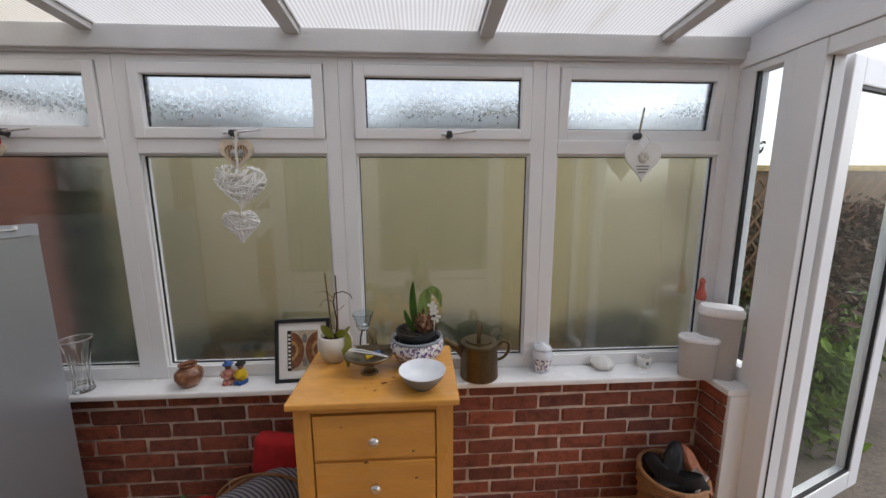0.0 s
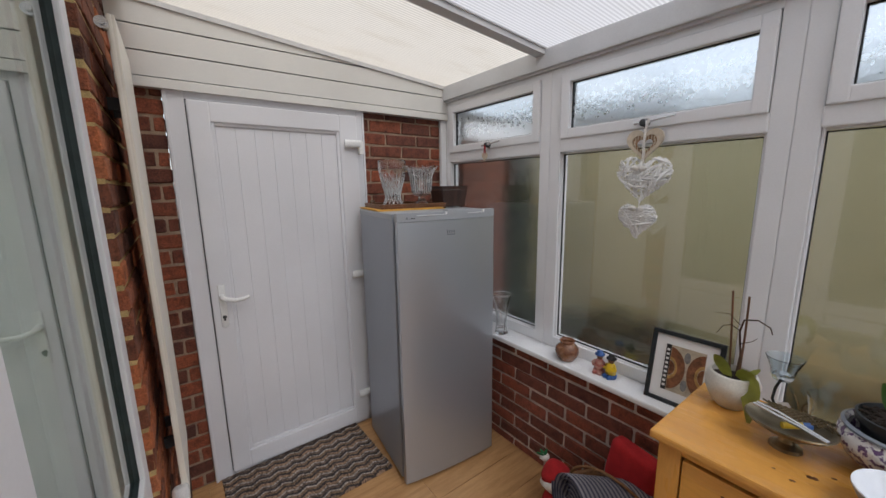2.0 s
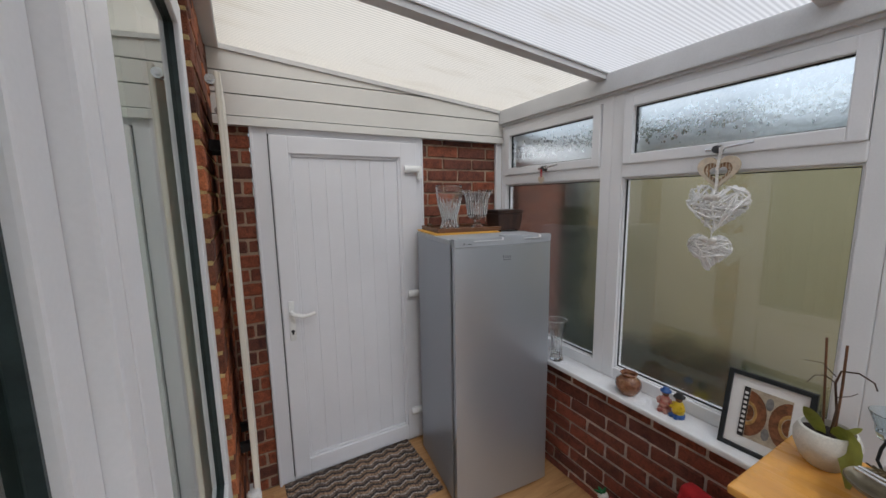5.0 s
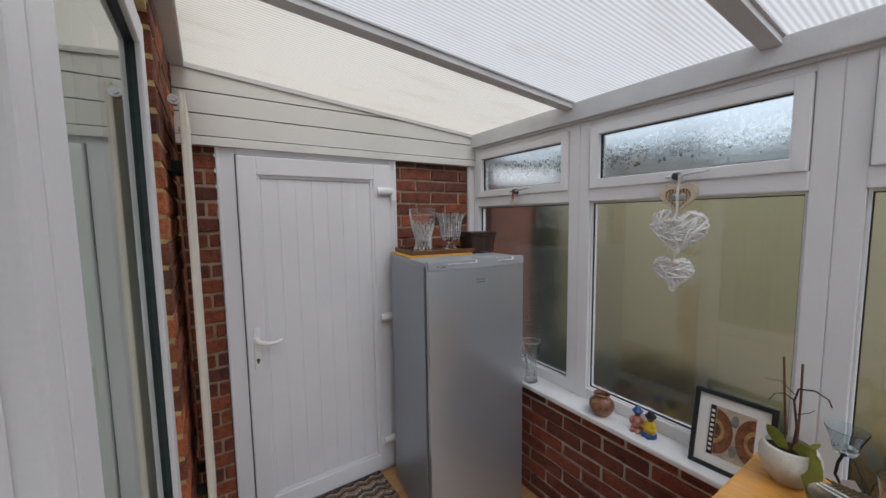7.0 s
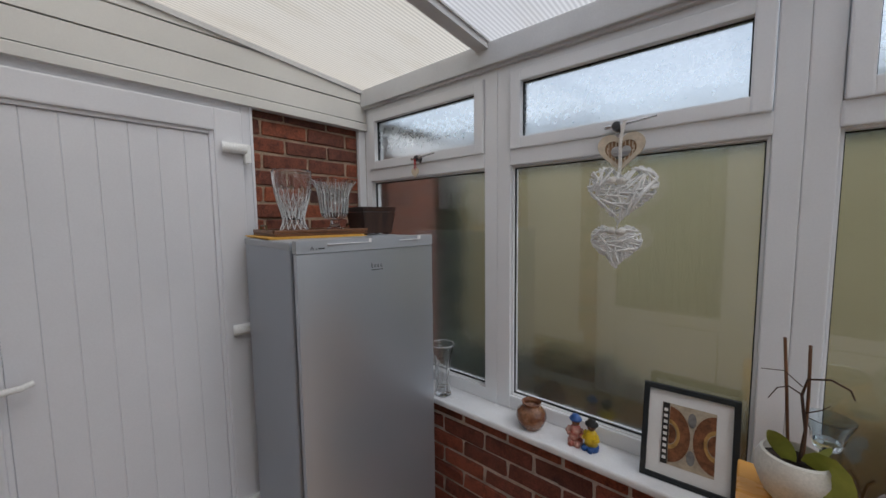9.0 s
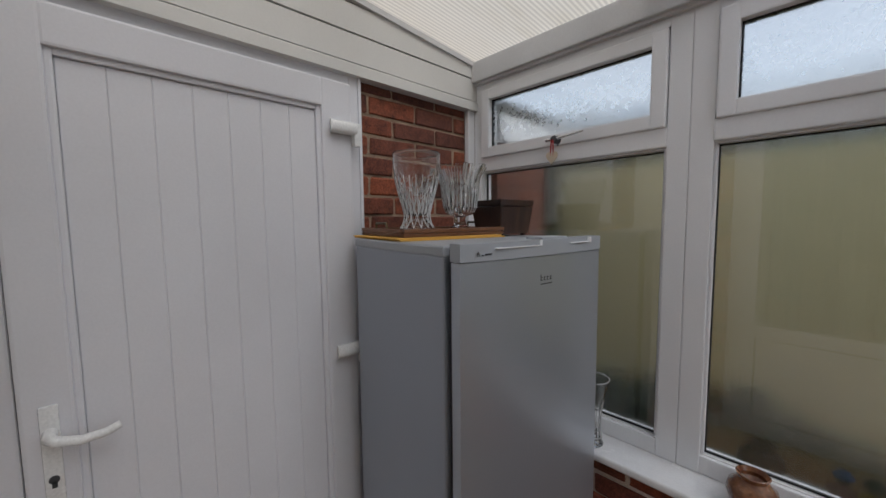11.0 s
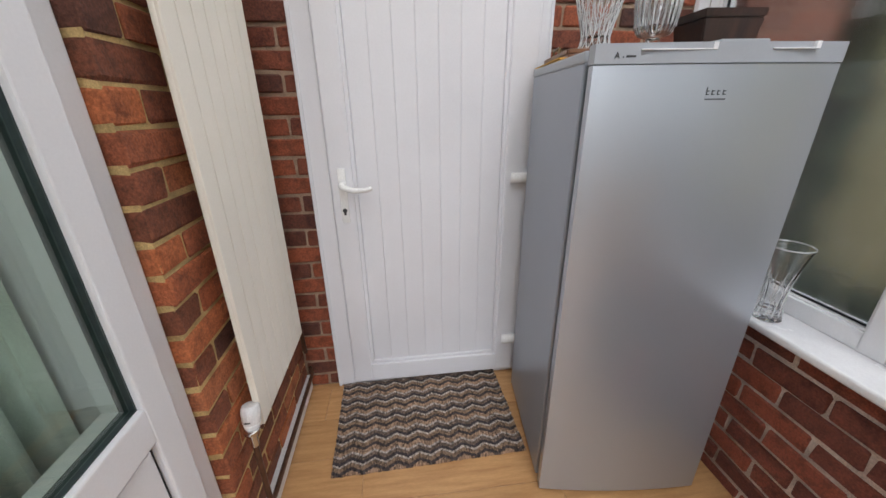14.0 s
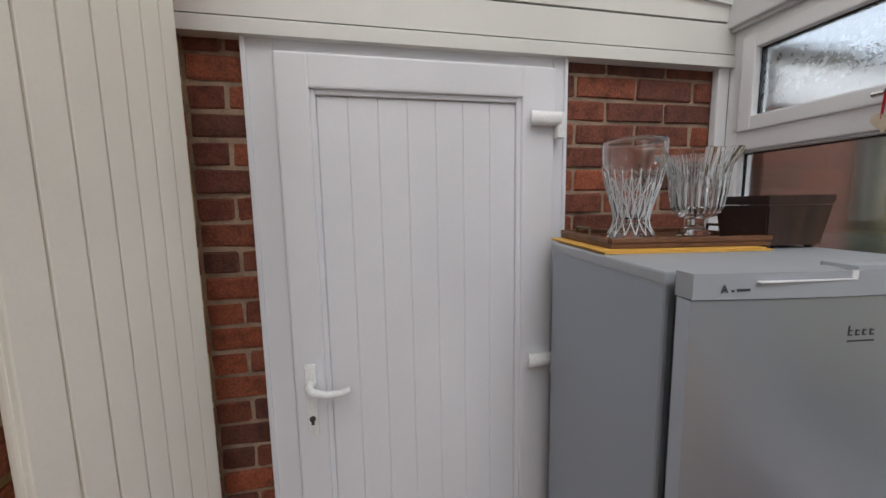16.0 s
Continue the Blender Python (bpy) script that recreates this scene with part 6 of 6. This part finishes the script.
hg = thing("heart_garland", "white wicker hearts hanging under a pale wooden heart", "hanging ornament", pose(-0.547, Y_WIN - 0.045, 1.68))
bm = bmesh.new()
outer = [heart_xy(2 * math.pi * k / 48, 0.140) for k in range(48)]
inner = [(x * 0.68, y * 0.68 - 0.002) for x, y in outer]
core = [(x * 0.44, y * 0.44 - 0.003) for x, y in outer]
ring(bm, [[(x, -0.005, y) for x, y in outer], [(x, -0.005, y) for x, y in inner], [(x, 0.005, y) for x, y in inner], [(x, 0.005, y) for x, y in outer]], closed=True)
part("wooden_heart", bm, PALE_WOOD, hg)
bm = bmesh.new()
ring(bm, [[(x * 0.99, -0.001, y) for x, y in inner], [(x, -0.001, y) for x, y in core], [(x, 0.004, y) for x, y in core], [(x * 0.99, 0.004, y) for x, y in inner]], closed=True)
fret = part("fretwork", bm, INNER_WOOD, hg, "brown corrugated layer inside the heart")
for k in range(2, 46, 2):
    (xa, za), (xb, zb) = inner[k], core[k]
    part("rib", boxes(((xa + xb) / 2 - 0.0013, (xa + xb) / 2 + 0.0013, -0.0035, -0.001, (za + zb) / 2 - 0.009, (za + zb) / 2 + 0.009)), PALE_WOOD, fret)
bm = bmesh.new()
ring(bm, [[(x - 0.005, -0.009, z), (x + 0.005, -0.009, z), (x + 0.005, -0.0075, z), (x - 0.005, -0.0075, z)] for x, z in ((0.012, 0.10), (0.004, 0.06), (0.0, 0.02), (0.002, -0.03), (0.0, -0.07))])
part("ribbon", bm, WHITE_PLUSH, hg, "white ribbon through the heart")
h1 = part("wicker_heart", wicker_heart(0.204, 4), WICKER_WHITE, hg, smooth=True)
h1.matrix_basis = pose(0.004, -0.005, -0.137, 0, 4, 4)
h2 = part("wicker_heart", wicker_heart(0.154, 9), WICKER_WHITE, hg, smooth=True)
h2.matrix_basis = pose(-0.006, -0.005, -0.302, 0, 0, -6)
for a_, b_ in (((0, 0, 0.055), (0, -0.004, 0.095)), ((0, 0, -0.06), (-0.003, 0, -0.10)), ((-0.004, 0, -0.21), (-0.005, 0, -0.27))):
    bm = bmesh.new()
    tube(bm, [a_, b_], 0.002, 6)
    part("string", bm, WICKER_WHITE, hg)
for z in (-0.085, -0.245):
    bm = bmesh.new()
    blob(bm, (-0.016, -0.03, z), (0.018, 0.006, 0.012), 5, 0.3, 2)
    blob(bm, (0.014, -0.03, z - 0.004), (0.016, 0.006, 0.011), 6, 0.3, 2)
    part("bow", bm, WHITE_PLUSH, hg, "white ribbon bow", True)

pq = thing("heart_plaque", "cream ceramic heart plaque hung from the window handle", "hanging ornament", pose(1.204, Y_WIN - 0.055, 1.652))
bm = bmesh.new()
flat_heart(bm, 0.168, -0.004, 0.004, 0, 1.12)
part("heart", bm, WHITE_CERAMIC, pq)
bm = bmesh.new()
tube(bm, [(-0.05, 0, 0.05), (-0.01, -0.005, 0.11), (0.0, 0, 0.12), (0.012, -0.005, 0.108), (0.055, 0, 0.05)], 0.002, 6)
part("ribbon", bm, PAPER, pq)
bm = bmesh.new()
for a in range(6):
    blob(bm, (0.014 * math.cos(a), -0.008, 0.022 + 0.014 * math.sin(a)), (0.012, 0.005, 0.012), a, 0.2, 2)
part("rose", bm, STONEWARE, pq, "moulded rose", True)
bm = boxes((-0.03, 0.03, -0.0055, -0.004, -0.020, -0.015), (-0.026, 0.026, -0.0055, -0.004, -0.033, -0.028), (-0.02, 0.018, -0.0055, -0.004, -0.046, -0.041))
part("writing", bm, GREY_INK, pq, "illegible grey writing")

tg = thing("heart_tag", "tiny cream heart tag on a red ribbon on the handle", "hanging ornament", pose(-1.475, Y_WIN - 0.04, 1.70))
bm = bmesh.new()
flat_heart(bm, 0.048, -0.002, 0.002, 0, 1.15)
part("heart", bm, PALE_WOOD, tg)
bm = bmesh.new()
tube(bm, [(-0.006, 0, 0.01), (-0.003, 0, 0.07), (0.004, 0, 0.07), (0.006, 0, 0.01)], 0.0025, 6)
part("ribbon", bm, RED_FELT, tg, "red ribbon")


# ---- baskets on the floor ----
def wicker_basket(m, r0, r1, h, label, rows=12, n=48):
    b = thing("wicker_basket", label, "basket", m)
    bm = bmesh.new()
    for k in range(rows):
        f = k / (rows - 1)
        r = r0 + (r1 - r0) * f
        z = 0.008 + (h - 0.016) * f
        tube(bm, [((r + 0.004 * math.cos(n / 4 * a + (math.pi if k % 2 else 0))) * math.cos(a), (r + 0.004 * math.cos(n / 4 * a + (math.pi if k % 2 else 0))) * math.sin(a), z) for a in [2 * math.pi * i / n for i in range(n)]], h / rows * 0.52, 5, closed=True)
    part("weave", bm, WICKER, b)
    bm = bmesh.new()
    tube(bm, [(r1 * 1.02 * math.cos(a), r1 * 1.02 * math.sin(a), h) for a in [2 * math.pi * i / n for i in range(n)]], 0.010, 8, closed=True)
    part("rim", bm, WICKER, b, smooth=True)
    bm = bmesh.new()
    lathe(bm, [(0, 0.0), (r0, 0.0), (r0, 0.006), (0, 0.006)], 24)
    part("base", bm, WICKER, b)
    return b


sb = wicker_basket(pose(1.335, 1.535, 0.0), 0.105, 0.132, 0.275, "brown wicker basket full of shoes by the brick pier")


def shoe(m, upper, label, size=1.0):
    s = thing("shoe", label, "shoe", m, "shoes in the basket")
    L = 0.125 * size
    sole = [(L * math.cos(a), 0.038 * size * math.sin(a) * (1 + 0.25 * math.cos(a))) for a in [2 * math.pi * k / 28 for k in range(28)]]
    bm = bmesh.new()
    ring(bm, [[(x, y, 0) for x, y in sole], [(x * 1.02, y * 1.05, 0.008) for x, y in sole], [(x, y, 0.016) for x, y in sole]])
    part("sole", bm, SHOE_PALE if upper is not SHOE_BLACK else BLACK, s, smooth=True)
    bm = bmesh.new()
    rows = []
    for z, k, sh in ((0.016, 0.98, 0), (0.035, 0.97, 0), (0.055, 0.85, -0.01)):
        rows.append([(x * k + sh, y * k, z + (0.03 if x < -0.02 else 0.0) * (z > 0.05)) for x, y in sole])
    rows.append([(x * 0.45 - 0.035 * size, y * 0.7, 0.075 if x < 0 else 0.062) for x, y in sole])
    ring(bm, rows)
    part("upper", bm, upper, s, smooth=True)
    return s


for m, up, lab, sz in ((pose(1.345, 1.555, 0.275, 8, -62, 40), SHOE_BLACK, "black cloth shoe standing on its heel", 0.98), (pose(1.285, 1.535, 0.25, 20, -12, 100), SHOE_BLACK, "black cloth shoe lying in the basket", 0.85), (pose(1.335, 1.475, 0.238, -18, 24, 150), SHOE_BLACK, "black leather shoe lying in the basket", 0.9), (pose(1.39, 1.50, 0.24, 30, 18, 70), SHOE_PALE, "pale cloth slipper in the basket", 0.75), (pose(1.41, 1.555, 0.275, 0, -58, 110), SHOE_TAN, "tan sandal standing in the basket", 0.85), (pose(1.335, 1.535, 0.16, 5, 5, 20), SHOE_BLACK, "black shoe deep in the basket", 0.75)):
    shoe(m, up, lab, sz)

tbk = wicker_basket(pose(-0.44, 1.47, 0.0), 0.15, 0.19, 0.27, "wicker basket with a striped towel beside the pine chest", 11)
bm = bmesh.new()
tube(bm, [(0.19 * math.cos(a), 0.02, 0.27 + 0.13 * math.sin(a)) for a in [math.pi * k / 14 for k in range(15)]], 0.006, 8)
part("handle", bm, WICKER, tbk, smooth=True)


def roll(m, length, turns, label):
    bm = bmesh.new()
    rows = []
    k_n = 26 * turns
    for s in (0, 1):
        pts = []
        for k in range(k_n):
            a = 2 * math.pi * k / 26
            r = 0.02 + 0.015 * k / 26
            pts.append((s * length - length / 2, r * math.cos(a) * 1.4, r * math.sin(a)))
        rows.append([bm.verts.new(p) for p in pts])
    for i in range(k_n - 1):
        bm.faces.new((rows[0][i], rows[0][i + 1], rows[1][i + 1], rows[1][i]))
    bmesh.ops.solidify(bm, geom=bm.faces[:], thickness=0.010)
    ob = part("towel", bm, STRIPED, smooth=True)
    ob.matrix_basis = m
    return tagged(ob, label, "towel")


roll(pose(-0.43, 1.44, 0.315, 0, 14, 62), 0.34, 5, "rolled grey and white striped towel in the basket")
cu = part("cushion", boxes((-0.10, 0.10, -0.04, 0.04, -0.09, 0.09), bevel=0.035, segments=4), RED_FELT, smooth=True)
cu.matrix_basis = pose(-0.42, 1.605, 0.395, -8, 6, -4)
tagged(cu, "red felt cushion standing behind the towel", "cushion")
b1, b2, b3, b4 = bmesh.new(), bmesh.new(), bmesh.new(), bmesh.new()
lathe(b1, [(0.075, 0.27), (0.07, 0.30), (0.05, 0.34), (0.02, 0.375), (0, 0.38)], 24)
lathe(b2, [(0, 0), (0.10, 0.0), (0.11, 0.05), (0.10, 0.14), (0.07, 0.19), (0, 0.2)], 24)
lathe(b3, [(0, 0.17), (0.06, 0.18), (0.08, 0.22), (0.085, 0.25), (0.07, 0.275), (0, 0.28)], 24, flute=lambda a, h, r: r * (1 + 0.05 * math.sin(7 * a)))
blob(b3, (-0.045, 0.0, 0.385), (0.026, 0.026, 0.026), 4, 0.2, 2)
for k in range(5):
    tube(b4, [(-0.045, 0, 0.40), (-0.05 + 0.03 * math.cos(k * 1.3), 0.03 * math.sin(k * 1.3), 0.425)], 0.012, 6, 0.004)
sn = multi("plush_ornament", [(b1, RED_FELT), (b2, RED_FELT), (b3, WHITE_PLUSH), (b4, GREEN_FELT)])
sn.matrix_basis = pose(-0.66, 1.54, 0.015, 0, -24, 0) @ Matrix.Diagonal((0.95, 0.95, 0.66, 1))
tagged(sn, "red and white plush seasonal ornament on the floor", "soft toy")

# ---- bricks and floor planks ----
def unit_brick(name, material, long, deep, tall):
    bm = boxes((-long / 2, long / 2, -deep / 2, deep / 2, -tall / 2, tall / 2), bevel=0.005, segments=1)
    rng = random.Random(name)
    for v in bm.verts:
        v.co += Vector((rng.uniform(-1, 1), rng.uniform(-1, 1), rng.uniform(-1, 1))) * 0.0028
    me = bpy.data.meshes.new(name)
    bm.to_mesh(me)
    bm.free()
    me.materials.append(material)
    return me


def lay(parent, mesh_of, a0, a1, z0, z1, face, axis, offset, zphase, deep, material, tag):
    """Stretcher bond between a0 and a1 along x or y; the proud face lies at `face`."""
    rng = random.Random(tag)
    row = 0
    z = zphase
    while z < z1:
        if z + 0.065 > z0:
            lo_z, hi_z = max(z, z0), min(z + 0.0635, z1)
            if hi_z - lo_z > 0.012:
                s = a0 - 0.225 + (offset + (0.1125 if row % 2 else 0)) % 0.225
                while s < a1:
                    lo, hi = max(s, a0), min(s + 0.215, a1)
                    if hi - lo > 0.02:
                        key = (round(hi - lo, 3), round(hi_z - lo_z, 3), deep, rng.randrange(3))
                        if key not in mesh_of:
                            mesh_of[key] = unit_brick("brick_%s_%d" % (tag, len(mesh_of)), material, key[0], deep, key[1])
                        ob = new("brick", mesh_of[key])
                        ob.parent = parent
                        jig = rng.uniform(-0.003, 0.003)
                        c = (lo + hi) / 2
                        zc = (lo_z + hi_z) / 2
                        if axis == "x":
                            ob.matrix_basis = pose(c, face + jig, zc, 0, rng.uniform(-0.25, 0.25), rng.choice((0, 180)))
                        else:
                            ob.matrix_basis = pose(face + jig, c, zc, rng.uniform(-0.25, 0.25), 0, rng.choice((90, -90)))
                    s += 0.225
        z += 0.075
        row += 1


shared = {}
lay(dwarf, shared, X_END, 1.56, 0.0, SILL_Z - 0.028, Y_DWARF + 0.02, "x", 0.1115, -0.020, 0.04, BRICK_DWARF, "dwarf")
lay(dwarf, shared, 1.552, Y_DWARF - 0.004, 0.0, SILL_Z - 0.028, 1.575, "y", 0.16, -0.020, 0.04, BRICK_DWARF, "dwarf")
shared_h = {}
shared_e = {}
lay(wall_end, shared_e, Y_HOUSE + 0.004, 0.2415, 0.0, 1.99, X_END - 0.02, "y", 0.10, -0.007, 0.04, BRICK_END, "end")
lay(wall_end, shared_e, 1.1915, 1.757, 0.0, 1.985, X_END - 0.02, "y", -0.0665, -0.007, 0.04, BRICK_END, "end")
lay(wall_house, shared_h, X_END + 0.004, -1.180, 0.0, 2.34, Y_HOUSE - 0.035, "x", 0.09, -0.007, 0.07, BRICK_HOUSE, "house")

plank_mesh = {}
x = -2.085
k = 0
while x < X_EAST:
    lo_x, hi_x = max(x, X_END + 0.002), min(x + 0.1935, X_EAST)
    y = (0.55, 0.21, 0.878, 0.40, 1.12)[k % 5] - 1.21
    while y < 1.70 and hi_x - lo_x > 0.02:
        lo, hi = max(y, Y_HOUSE + 0.004), min(y + 1.21, 1.72)
        if hi - lo > 0.03:
            key = (round(hi_x - lo_x, 3), round(hi - lo, 3))
            if key not in plank_mesh:
                bm = boxes((-key[0] / 2 + 0.0006, key[0] / 2 - 0.0006, -key[1] / 2 + 0.0006, key[1] / 2 - 0.0006, -0.008, 0.0), bevel=0.0016, segments=1)
                me = bpy.data.meshes.new("plank")
                bm.to_mesh(me)
                bm.free()
                me.materials.append(WOODFLOOR)
                plank_mesh[key] = me
            ob = new("plank", plank_mesh[key])
            ob.parent = floor
            ob.location = ((lo_x + hi_x) / 2, (lo + hi) / 2, 0.0)
        y += 1.21
    x += 0.195
    k += 1
